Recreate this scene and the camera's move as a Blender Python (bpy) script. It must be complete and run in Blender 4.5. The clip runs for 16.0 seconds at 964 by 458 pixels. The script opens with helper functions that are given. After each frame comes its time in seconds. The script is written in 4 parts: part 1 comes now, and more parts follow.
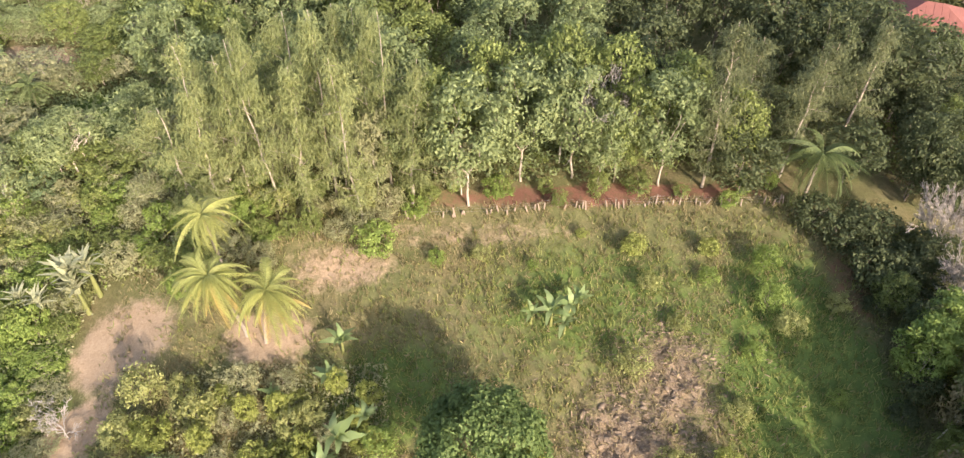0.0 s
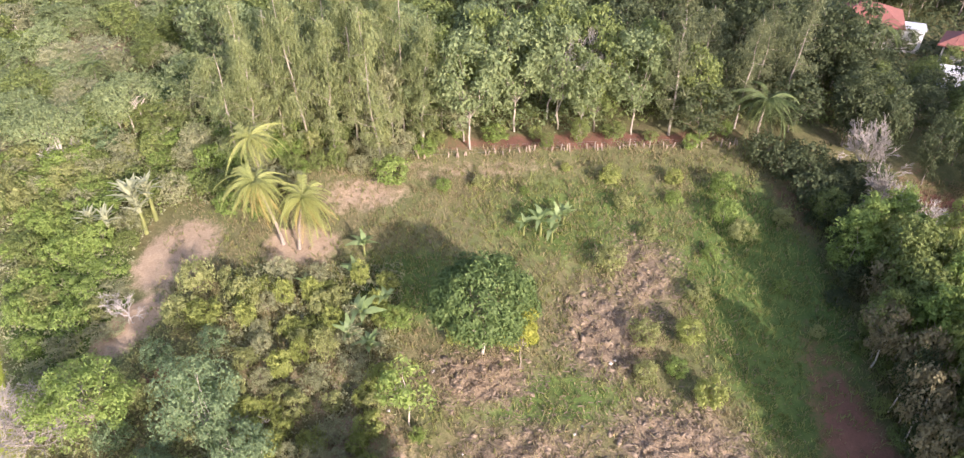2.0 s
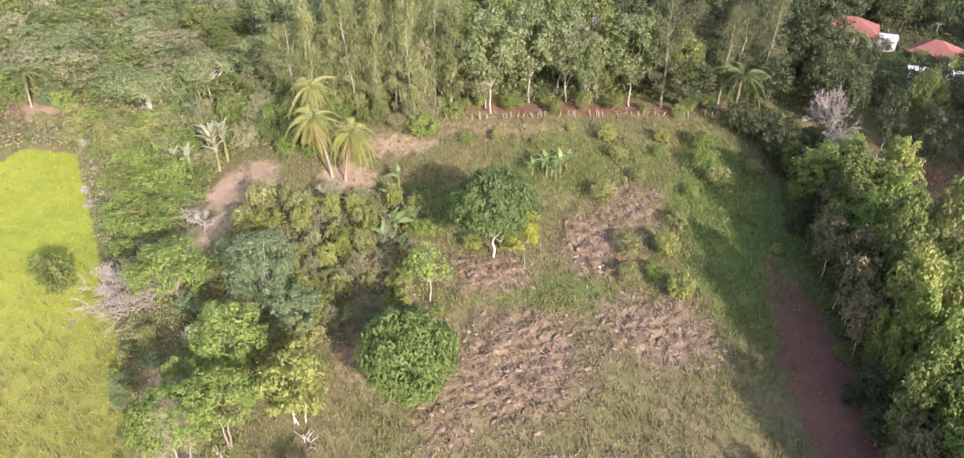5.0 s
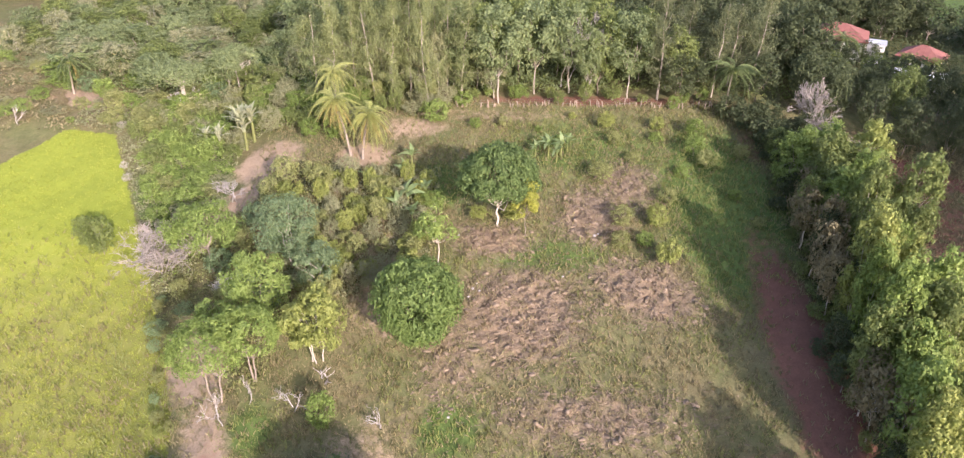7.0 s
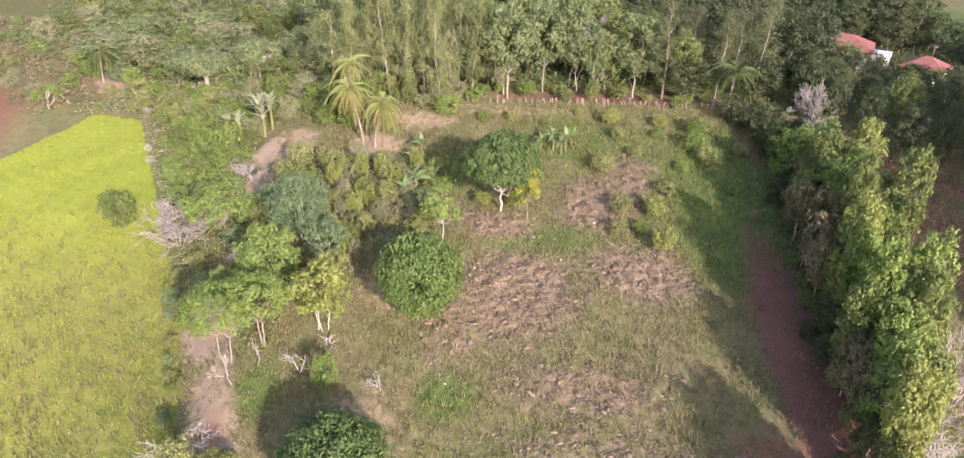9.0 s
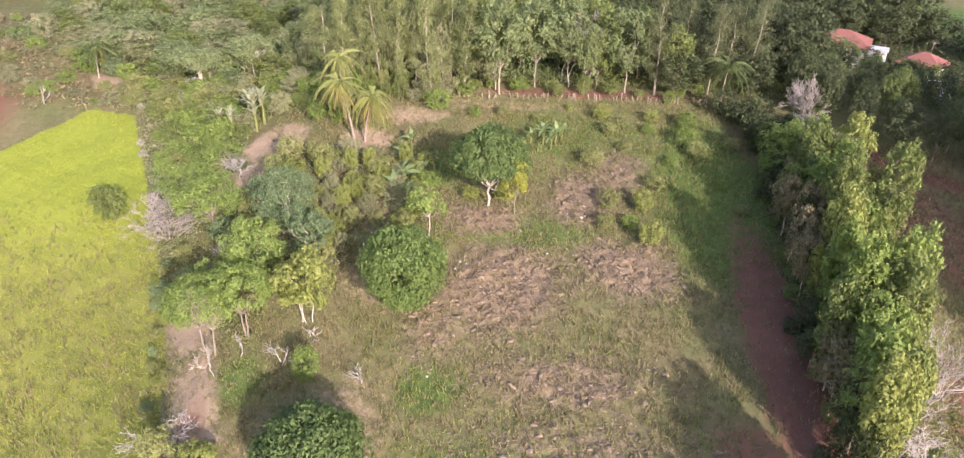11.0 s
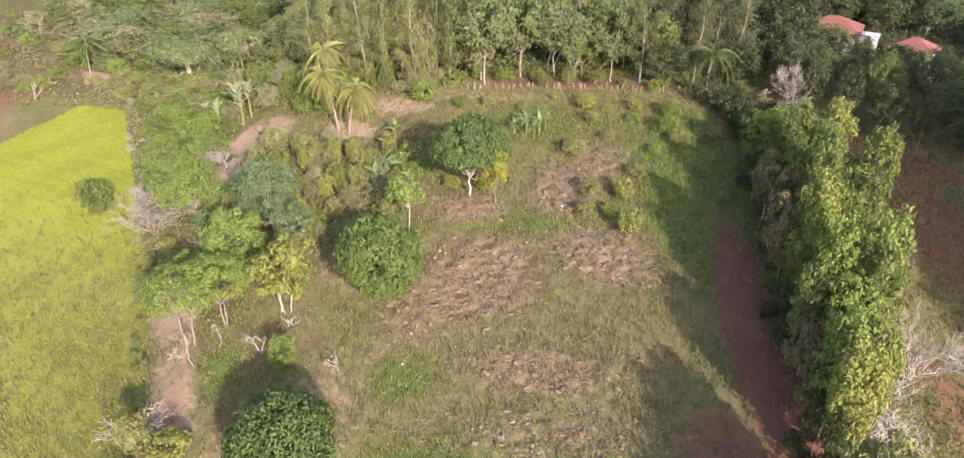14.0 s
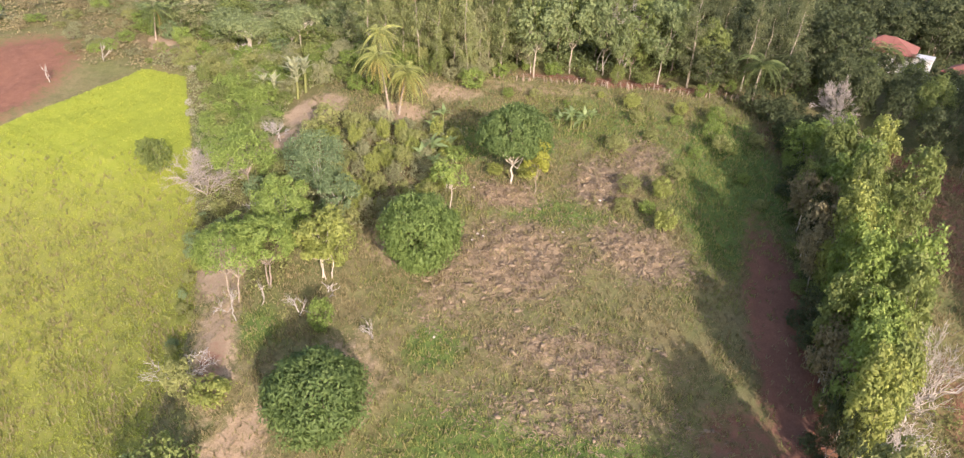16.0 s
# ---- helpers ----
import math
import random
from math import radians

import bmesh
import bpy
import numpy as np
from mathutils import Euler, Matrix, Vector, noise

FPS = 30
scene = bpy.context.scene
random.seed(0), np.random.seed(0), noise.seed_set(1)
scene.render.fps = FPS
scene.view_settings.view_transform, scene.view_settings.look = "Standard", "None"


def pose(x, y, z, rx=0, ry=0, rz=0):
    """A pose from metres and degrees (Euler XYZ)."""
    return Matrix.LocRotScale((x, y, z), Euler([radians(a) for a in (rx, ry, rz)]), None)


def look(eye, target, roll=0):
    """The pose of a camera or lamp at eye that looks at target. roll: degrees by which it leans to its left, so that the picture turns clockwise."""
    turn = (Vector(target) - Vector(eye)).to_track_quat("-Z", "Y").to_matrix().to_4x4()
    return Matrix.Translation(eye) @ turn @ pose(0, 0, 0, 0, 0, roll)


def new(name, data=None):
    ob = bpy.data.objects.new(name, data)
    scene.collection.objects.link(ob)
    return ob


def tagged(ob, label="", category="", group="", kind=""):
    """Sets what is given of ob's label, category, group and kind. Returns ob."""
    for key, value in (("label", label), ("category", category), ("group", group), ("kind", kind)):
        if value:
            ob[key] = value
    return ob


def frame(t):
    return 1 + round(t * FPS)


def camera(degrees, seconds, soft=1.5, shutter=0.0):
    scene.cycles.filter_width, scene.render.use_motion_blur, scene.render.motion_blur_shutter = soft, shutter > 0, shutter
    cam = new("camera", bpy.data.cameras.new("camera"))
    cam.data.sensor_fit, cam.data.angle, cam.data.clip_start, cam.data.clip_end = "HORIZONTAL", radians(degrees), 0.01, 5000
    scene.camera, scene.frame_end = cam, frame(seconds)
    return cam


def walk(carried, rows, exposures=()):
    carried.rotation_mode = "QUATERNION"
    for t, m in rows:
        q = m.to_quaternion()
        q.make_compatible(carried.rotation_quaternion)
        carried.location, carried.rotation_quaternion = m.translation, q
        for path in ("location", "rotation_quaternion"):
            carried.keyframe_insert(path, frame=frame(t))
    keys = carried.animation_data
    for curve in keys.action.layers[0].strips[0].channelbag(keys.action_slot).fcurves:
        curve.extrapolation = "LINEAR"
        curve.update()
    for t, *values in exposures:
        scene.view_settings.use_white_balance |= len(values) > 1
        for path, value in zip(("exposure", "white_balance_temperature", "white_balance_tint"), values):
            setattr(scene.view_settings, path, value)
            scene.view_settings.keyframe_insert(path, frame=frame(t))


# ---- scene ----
cam = camera(66.0, 16.0, soft=1.3)
PATH = [
    (0, pose(0.01, -27.94, 49.78, 47.05, 0.11, -2.09)),
    (0.5, pose(-0.29, -32.55, 49.24, 48.44, 0.10, -2.15)),
    (1, pose(-0.62, -37.08, 48.44, 49.90, 0.04, -2.24)),
    (1.5, pose(-0.87, -41.40, 47.59, 51.25, 0.03, -2.35)),
    (2, pose(-0.95, -45.44, 46.82, 52.48, 0.16, -2.43)),
    (2.5, pose(-0.86, -49.21, 46.10, 53.57, 0.37, -2.47)),
    (3, pose(-0.63, -52.76, 45.38, 54.55, 0.65, -2.54)),
    (3.5, pose(-0.31, -56.09, 44.65, 55.46, 1.00, -2.60)),
    (4, pose(0.04, -59.22, 43.87, 56.37, 0.92, -1.65)),
    (4.2, pose(0.16, -60.41, 43.60, 56.71, 0.88, -1.08)),
    (6.3, pose(0.46, -70.95, 42.18, 59.01, -0.31, 1.52)),
    (6.5, pose(0.66, -71.76, 41.99, 59.16, -0.27, 1.56)),
    (7, pose(1.31, -73.66, 41.45, 59.66, -0.17, 1.82)),
    (7.5, pose(1.89, -75.29, 40.92, 60.13, -0.11, 2.03)),
    (8, pose(2.33, -76.62, 40.44, 60.57, -0.47, 2.77)),
    (8.5, pose(2.65, -77.65, 40.06, 60.93, -0.92, 3.76)),
    (9, pose(3.08, -78.39, 39.87, 61.00, -0.97, 3.79)),
    (11.5, pose(6.01, -78.50, 39.23, 60.95, -0.74, 4.56)),
    (12, pose(6.51, -78.37, 39.14, 60.92, -0.67, 4.67)),
    (12.5, pose(7.02, -78.32, 39.04, 60.88, -0.56, 4.74)),
    (13, pose(7.55, -78.37, 38.97, 60.81, -0.37, 4.74)),
    (13.5, pose(8.12, -78.52, 38.99, 60.71, -0.19, 4.81)),
    (14, pose(8.81, -78.81, 39.09, 60.50, 0.07, 4.79)),
    (14.5, pose(9.48, -79.24, 39.16, 60.29, 1.00, 3.46)),
    (15, pose(9.74, -79.81, 39.11, 60.23, 0.79, 3.60)),
    (15.5, pose(9.32, -80.59, 39.02, 60.30, -1.53, 8.03)),
    (16, pose(8.57, -81.63, 39.12, 60.16, -2.87, 9.39)),
]
walk(cam, PATH, exposures=((0.0, 1.12, 7350, 19), (1.0, 1.11, 6750, 25), (4.2, 1.03, 6500, 26), (9.0, 0.94, 6500, 28), (12.5, 0.89, 6700, 25), (16.0, 0.84, 7050, 22)))

# ---- world and sun ----
SUN_EL, SUN_DIR = 23.0, Vector((0.49, -0.872, 0.0)).normalized()
world = bpy.data.worlds.new("world")
scene.world = world
world.use_nodes = True
wn = world.node_tree.nodes
sky = wn.new("ShaderNodeTexSky")
sky.sky_type = "NISHITA"
sky.sun_disc = False
sky.sun_elevation = radians(SUN_EL)
sky.sun_rotation = math.atan2(SUN_DIR.x, SUN_DIR.y)
sky.air_density, sky.dust_density, sky.ozone_density = 1.0, 2.0, 1.0
wn["Background"].inputs["Strength"].default_value = 0.22
world.node_tree.links.new(sky.outputs[0], wn["Background"].inputs["Color"])
sun_data = bpy.data.lights.new("sun", "SUN")
sun_data.energy, sun_data.angle, sun_data.color = 4.2, radians(0.6), (1.0, 0.94, 0.86)
sun = new("sun", sun_data)
to_sun = SUN_DIR * math.cos(radians(SUN_EL)) + Vector((0, 0, math.sin(radians(SUN_EL))))
sun.matrix_world = look(to_sun * 200, (0, 0, 0))


# ---- materials ----
def mat_base(name):
    m = bpy.data.materials.new(name)
    m.use_nodes = True
    nt = m.node_tree
    return m, nt, nt.nodes, nt.links, nt.nodes["Principled BSDF"]


def noise_node(nt, scale, detail=4.0, rough=0.6, coords=None):
    n = nt.nodes.new("ShaderNodeTexNoise")
    n.inputs["Scale"].default_value = scale
    n.inputs["Detail"].default_value = detail
    n.inputs["Roughness"].default_value = rough
    if coords is not None:
        nt.links.new(coords, n.inputs["Vector"])
    return n.outputs["Fac"]


def ramp(nt, fac, stops):
    n = nt.nodes.new("ShaderNodeValToRGB")
    while len(n.color_ramp.elements) < len(stops):
        n.color_ramp.elements.new(0.5)
    for e, (p, c) in zip(n.color_ramp.elements, stops):
        e.position, e.color = p, (*c, 1)
    nt.links.new(fac, n.inputs[0])
    return n.outputs[0]


def mix(nt, fac, a, b, mode="MIX"):
    n = nt.nodes.new("ShaderNodeMix")
    n.data_type, n.blend_type = "RGBA", mode
    for sock, v in ((n.inputs[0], fac), (n.inputs[6], a), (n.inputs[7], b)):
        if isinstance(v, (int, float)):
            sock.default_value = v
        elif isinstance(v, tuple):
            sock.default_value = (*v, 1)
        else:
            nt.links.new(v, sock)
    return n.outputs[2]


def math_node(nt, op, a, b=0.0, clamp=False):
    n = nt.nodes.new("ShaderNodeMath")
    n.operation, n.use_clamp = op, clamp
    for sock, v in ((n.inputs[0], a), (n.inputs[1], b)):
        if isinstance(v, (int, float)):
            sock.default_value = v
        else:
            nt.links.new(v, sock)
    return n.outputs[0]


def leaf_material(name, dark, mid, light, translucent=0.3, gloss=0.62):
    """Leaves that vary from tree to tree and from leaf to leaf."""
    m, nt, nodes, links, bsdf = mat_base(name)
    info = nodes.new("ShaderNodeObjectInfo")
    geo = nodes.new("ShaderNodeNewGeometry")
    f = math_node(nt, "ADD", math_node(nt, "MULTIPLY", geo.outputs["Random Per Island"], 0.62),
                  math_node(nt, "MULTIPLY", info.outputs["Random"], 0.38))
    col = ramp(nt, f, ((0.05, dark), (0.5, mid), (0.95, light)))
    patch = noise_node(nt, 0.55, 2.0, coords=geo.outputs["Position"])
    col = mix(nt, math_node(nt, "MULTIPLY", patch, 0.45), col, tuple(c * 1.25 for c in light), "MIX")
    links.new(col, bsdf.inputs["Base Color"])
    bsdf.inputs["Roughness"].default_value = gloss
    bsdf.inputs["Specular IOR Level"].default_value = 0.22
    tr = nodes.new("ShaderNodeBsdfTranslucent")
    links.new(mix(nt, 0.6, col, tuple(min(1, c * 1.6) for c in light)), tr.inputs["Color"])
    ms = nodes.new("ShaderNodeMixShader")
    ms.inputs[0].default_value = translucent
    links.new(bsdf.outputs[0], ms.inputs[1])
    links.new(tr.outputs[0], ms.inputs[2])
    links.new(ms.outputs[0], nodes["Material Output"].inputs["Surface"])
    return m


def plain_material(name, a, b, scale=6.0, rough=0.85, bump=0.3):
    """A rough surface of two tones with grain and fine relief."""
    m, nt, nodes, links, bsdf = mat_base(name)
    co = nodes.new("ShaderNodeTexCoord").outputs["Object"]
    f = noise_node(nt, scale, 6.0, 0.65, co)
    g = noise_node(nt, scale * 6, 3.0, 0.6, co)
    info = nodes.new("ShaderNodeObjectInfo")
    v = math_node(nt, "ADD", math_node(nt, "MULTIPLY", f, 0.7), math_node(nt, "MULTIPLY", g, 0.3))
    col = ramp(nt, v, ((0.3, a), (0.7, b)))
    col = mix(nt, math_node(nt, "MULTIPLY", info.outputs["Random"], 0.35), col, a)
    links.new(col, bsdf.inputs["Base Color"])
    bsdf.inputs["Roughness"].default_value = rough
    bp = nodes.new("ShaderNodeBump")
    bp.inputs["Strength"].default_value = bump
    bp.inputs["Distance"].default_value = 0.05
    links.new(v, bp.inputs["Height"])
    links.new(bp.outputs[0], bsdf.inputs["Normal"])
    return m


def ground_material():
    """Soil and turf: dry grass, lush grass, pale soil, red earth, bright field and cut debris, by zones with ragged edges."""
    m, nt, nodes, links, bsdf = mat_base("ground_cover")
    pos = nodes.new("ShaderNodeNewGeometry").outputs["Position"]
    big = noise_node(nt, 0.16, 5.0, 0.62, pos)
    med = noise_node(nt, 0.9, 6.0, 0.7, pos)
    fine = noise_node(nt, 5.5, 5.0, 0.75, pos)
    za = nodes.new("ShaderNodeVertexColor")
    za.layer_name = "zone_a"
    zb = nodes.new("ShaderNodeVertexColor")
    zb.layer_name = "zone_b"
    sa, sb = nodes.new("ShaderNodeSeparateColor"), nodes.new("ShaderNodeSeparateColor")
    links.new(za.outputs[0], sa.inputs[0])
    links.new(zb.outputs[0], sb.inputs[0])

    def edge(v, hard=3.0):
        w = math_node(nt, "ADD", math_node(nt, "MULTIPLY", math_node(nt, "SUBTRACT", med, 0.5), 1.1), v)
        w = math_node(nt, "ADD", math_node(nt, "MULTIPLY", math_node(nt, "SUBTRACT", fine, 0.5), 0.5), w)
        return math_node(nt, "ADD", math_node(nt, "MULTIPLY", math_node(nt, "SUBTRACT", w, 0.5), hard), 0.5, True)

    mixed = math_node(nt, "ADD", math_node(nt, "MULTIPLY", fine, 0.55), math_node(nt, "MULTIPLY", med, 0.45))
    turf = ramp(nt, mixed, ((0.28, (0.07, 0.064, 0.03)), (0.45, (0.138, 0.122, 0.06)), (0.58, (0.195, 0.166, 0.09)), (0.75, (0.29, 0.242, 0.15))))
    green = ramp(nt, mixed, ((0.3, (0.046, 0.078, 0.022)), (0.55, (0.098, 0.145, 0.04)), (0.75, (0.175, 0.212, 0.07))))
    soil = ramp(nt, mixed, ((0.25, (0.21, 0.148, 0.096)), (0.55, (0.335, 0.252, 0.172)), (0.8, (0.44, 0.355, 0.255))))
    red = ramp(nt, mixed, ((0.25, (0.1, 0.05, 0.034)), (0.55, (0.2, 0.1, 0.07)), (0.8, (0.3, 0.17, 0.12))))
    field = ramp(nt, mixed, ((0.25, (0.155, 0.188, 0.026)), (0.55, (0.22, 0.262, 0.039)), (0.8, (0.315, 0.345, 0.07))))
    debris = ramp(nt, mixed, ((0.25, (0.075, 0.053, 0.034)), (0.5, (0.22, 0.165, 0.108)), (0.75, (0.36, 0.285, 0.195))))
    patch = math_node(nt, "ADD", math_node(nt, "MULTIPLY", math_node(nt, "SUBTRACT", big, 0.47), 4.0), 0.42, True)
    col = mix(nt, math_node(nt, "MULTIPLY", patch, 0.42), turf, green)
    col = mix(nt, edge(sa.outputs[1]), col, green)
    col = mix(nt, edge(sb.outputs[1]), col, debris)
    col = mix(nt, edge(sa.outputs[0]), col, soil)
    col = mix(nt, edge(sa.outputs[2]), col, red)
    weedy = ramp(nt, mixed, ((0.25, (0.115, 0.125, 0.032)), (0.55, (0.195, 0.2, 0.056)), (0.8, (0.29, 0.27, 0.11))))
    field = mix(nt, edge(sb.outputs[2], 1.4), field, weedy)
    col = mix(nt, edge(sb.outputs[0], 4.0), col, field)
    links.new(col, bsdf.inputs["Base Color"])
    bsdf.inputs["Roughness"].default_value = 0.95
    bsdf.inputs["Specular IOR Level"].default_value = 0.1
    bp = nodes.new("ShaderNodeBump")
    bp.inputs["Strength"].default_value = 0.7
    bp.inputs["Distance"].default_value = 0.25
    links.new(mixed, bp.inputs["Height"])
    links.new(bp.outputs[0], bsdf.inputs["Normal"])
    return m


GROUND = ground_material()
MANGO = leaf_material("mango_leaves", (0.036, 0.063, 0.021), (0.074, 0.12, 0.038), (0.135, 0.19, 0.064))
DOME = leaf_material("dome_leaves", (0.063, 0.101, 0.022), (0.138, 0.202, 0.048), (0.230, 0.297, 0.085))
ROUND = leaf_material("round_tree_leaves", (0.05, 0.088, 0.024), (0.112, 0.172, 0.048), (0.19, 0.255, 0.08))
YELLOWISH = leaf_material("yellow_green_leaves", (0.1, 0.124, 0.03), (0.185, 0.22, 0.055), (0.29, 0.315, 0.1))
GOLDEN = leaf_material("golden_leaves", (0.12, 0.15, 0.028), (0.21, 0.24, 0.045), (0.34, 0.335, 0.07))
OLIVE = leaf_material("olive_leaves", (0.1, 0.116, 0.042), (0.184, 0.203, 0.074), (0.28, 0.292, 0.115))
BLUISH = leaf_material("blue_green_leaves", (0.075, 0.11, 0.055), (0.135, 0.19, 0.09), (0.21, 0.28, 0.14))
# dark foliage; shade of corner, row and right woods is in its colour
DEEP_SHADE = leaf_material("deep_shade_leaves", (0.03, 0.042, 0.02), (0.058, 0.076, 0.034), (0.1, 0.12, 0.054))
# olive lightened and greyed, the slope's haze put into the colour
SLOPE = leaf_material("haze_olive_leaves", (0.112, 0.126, 0.062), (0.2, 0.212, 0.11), (0.305, 0.305, 0.175))
# blue raised so the leaf colour carries some haze
GROVE = leaf_material("grove_leaves", (0.072, 0.1, 0.04), (0.142, 0.184, 0.078), (0.232, 0.275, 0.13))
FOREST = leaf_material("forest_leaves", (0.057, 0.076, 0.025), (0.121, 0.157, 0.048), (0.207, 0.246, 0.080))
NEEDLE = leaf_material("needle_sprays", (0.078, 0.1, 0.042), (0.152, 0.183, 0.074), (0.25, 0.275, 0.12), 0.3, 0.6)
# darker copy of the needle colour, with the corner's shade put in
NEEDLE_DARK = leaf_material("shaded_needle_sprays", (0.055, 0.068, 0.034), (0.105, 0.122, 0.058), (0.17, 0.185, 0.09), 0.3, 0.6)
PALM = leaf_material("palm_fronds", (0.13, 0.16, 0.045), (0.235, 0.268, 0.085), (0.38, 0.39, 0.15), 0.35, 0.4)
# dull green with the fence palm's shade put in; distant palms share it
PALM_GREEN = leaf_material("green_fronds", (0.05, 0.075, 0.024), (0.1, 0.138, 0.05), (0.17, 0.21, 0.085), 0.3, 0.5)
PALM_OLD = leaf_material("dry_fronds", (0.2, 0.15, 0.05), (0.33, 0.26, 0.09), (0.45, 0.36, 0.15), 0.25, 0.6)
PALE_LEAF = leaf_material("pale_leaves", (0.16, 0.18, 0.095), (0.26, 0.28, 0.17), (0.38, 0.39, 0.26), 0.3, 0.45)
BANANA = leaf_material("banana_leaves", (0.07, 0.12, 0.04), (0.15, 0.22, 0.08), (0.27, 0.33, 0.16), 0.35, 0.35)
GRASS = leaf_material("grass_blades", (0.1, 0.09, 0.04), (0.185, 0.162, 0.078), (0.3, 0.255, 0.145), 0.3, 0.7)
LUSH = leaf_material("lush_blades", (0.08, 0.11, 0.03), (0.16, 0.19, 0.055), (0.26, 0.27, 0.1), 0.35, 0.6)
RICE = leaf_material("bright_field_blades", (0.18, 0.215, 0.032), (0.223, 0.262, 0.04), (0.28, 0.31, 0.06), 0.35, 0.6)
BARK = plain_material("grey_bark", (0.17, 0.13, 0.10), (0.38, 0.33, 0.27), 5.0)
GREY_BARK = plain_material("grey_brown_bark", (0.24, 0.2, 0.16), (0.46, 0.41, 0.34), 5.0)
PALE_BARK = plain_material("pale_bark", (0.36, 0.31, 0.25), (0.62, 0.56, 0.48), 5.0)
DEAD = plain_material("bleached_wood", (0.27, 0.24, 0.21), (0.52, 0.48, 0.44), 4.0)
GREY_WOOD = plain_material("grey_dead_wood", (0.22, 0.19, 0.165), (0.48, 0.43, 0.385), 4.0)
DRY = plain_material("cut_stalks", (0.105, 0.075, 0.05), (0.32, 0.248, 0.172), 3.0)
POST = plain_material("weathered_posts", (0.2, 0.145, 0.11), (0.42, 0.34, 0.27), 8.0)
TILES = plain_material("red_roof_tiles", (0.19, 0.07, 0.055), (0.3, 0.12, 0.095), 1.5, 0.85)
WALL = plain_material("white_plaster", (0.5, 0.5, 0.49), (0.68, 0.67, 0.65), 0.8, 0.9, 0.1)
GREY_WALL = plain_material("grey_plaster", (0.35, 0.37, 0.4), (0.55, 0.57, 0.6), 0.8, 0.9, 0.1)
DARK = plain_material("dark_opening", (0.02, 0.02, 0.022), (0.05, 0.05, 0.05), 1.0, 0.4, 0.0)
DRY_LEAF = leaf_material("dry_leaves", (0.1, 0.085, 0.045), (0.18, 0.155, 0.082), (0.28, 0.24, 0.135), 0.3, 0.6)
BLOSSOM = leaf_material("pale_blossom", (0.2, 0.19, 0.14), (0.34, 0.32, 0.26), (0.5, 0.47, 0.4), 0.3, 0.6)
STONE = plain_material("pale_stone", (0.3, 0.27, 0.24), (0.56, 0.53, 0.49), 3.0)
WIRE = plain_material("fence_wire", (0.2, 0.19, 0.18), (0.35, 0.34, 0.33), 10.0, 0.5, 0.0)


# ---- building helpers ----
def make_mesh(name, verts, faces, material):
    """verts: N x 3; faces: arrays of 3 or 4 columns."""
    me = bpy.data.meshes.new(name)
    faces = [np.asarray(f, dtype=np.int32) for f in (faces if isinstance(faces, list) else [faces]) if len(f)]
    loops = np.concatenate([f.ravel() for f in faces])
    sizes = np.concatenate([np.full(len(f), f.shape[1], dtype=np.int32) for f in faces])
    me.vertices.add(len(verts))
    me.vertices.foreach_set("co", np.asarray(verts, dtype=np.float32).ravel())
    me.loops.add(len(loops))
    me.loops.foreach_set("vertex_index", loops)
    me.polygons.add(len(sizes))
    me.polygons.foreach_set("loop_start", np.concatenate([[0], np.cumsum(sizes)[:-1]]).astype(np.int32))
    me.update(calc_edges=True)
    me.validate()
    me.materials.append(material)
    if name in ("wall", "roof", "annex", "parapet", "window", "sill"):
        me.shade_flat()
    return me


def child(name, data, parent, label="", matrix=None):
    ob = new(name, data)
    ob.parent = parent
    if matrix is not None:
        ob.matrix_basis = matrix
    if label:
        tagged(ob, label)
    return ob


def unit(v):
    return v / (np.linalg.norm(v, axis=-1, keepdims=True) + 1e-9)


def leaf_quads(rng, pos, out, length, width, droop=0.3, spread=0.45, along=0.12):
    """Folded leaf blades at pos that face about out."""
    n = len(pos)
    nrm = unit(out + rng.normal(0, spread, (n, 3)))
    axis = rng.normal(0, 1, (n, 3)) + np.array([0, 0, -droop]) * 2
    axis = unit(axis - nrm * (axis * nrm).sum(1, keepdims=True) + out * along)
    side = unit(np.cross(axis, nrm))
    nrm = np.cross(side, axis)
    ln = length * rng.uniform(0.6, 1.3, (n, 1))
    wd = width * rng.uniform(0.7, 1.3, (n, 1))
    a = pos - axis * ln * 0.4
    tip = pos + axis * ln * 0.6 - np.array([0, 0, 1.0]) * ln * droop * 0.3
    m1 = pos + side * wd * 0.5 + nrm * wd * 0.15
    m2 = pos - side * wd * 0.5 + nrm * wd * 0.15
    v = np.stack([a, m1, tip, m2], 1).reshape(-1, 3)
    return v, np.arange(4 * n).reshape(-1, 4)


def tube(points, radii, sides=6):
    pts = np.asarray(points, float)
    rad = np.asarray(radii, float)
    n = len(pts)
    tang = unit(np.gradient(pts, axis=0))
    ref = np.where(np.abs(tang[:, 2:3]) > 0.9, np.array([[1.0, 0, 0]]), np.array([[0, 0, 1.0]]))
    u = unit(np.cross(tang, ref))
    w = np.cross(tang, u)
    ang = np.linspace(0, 2 * np.pi, sides, endpoint=False)
    ring = pts[:, None] + rad[:, None, None] * (np.cos(ang)[None, :, None] * u[:, None] + np.sin(ang)[None, :, None] * w[:, None])
    v = ring.reshape(-1, 3)
    i = np.arange(n - 1)[:, None] * sides
    j = np.arange(sides)[None]
    k = (j + 1) % sides
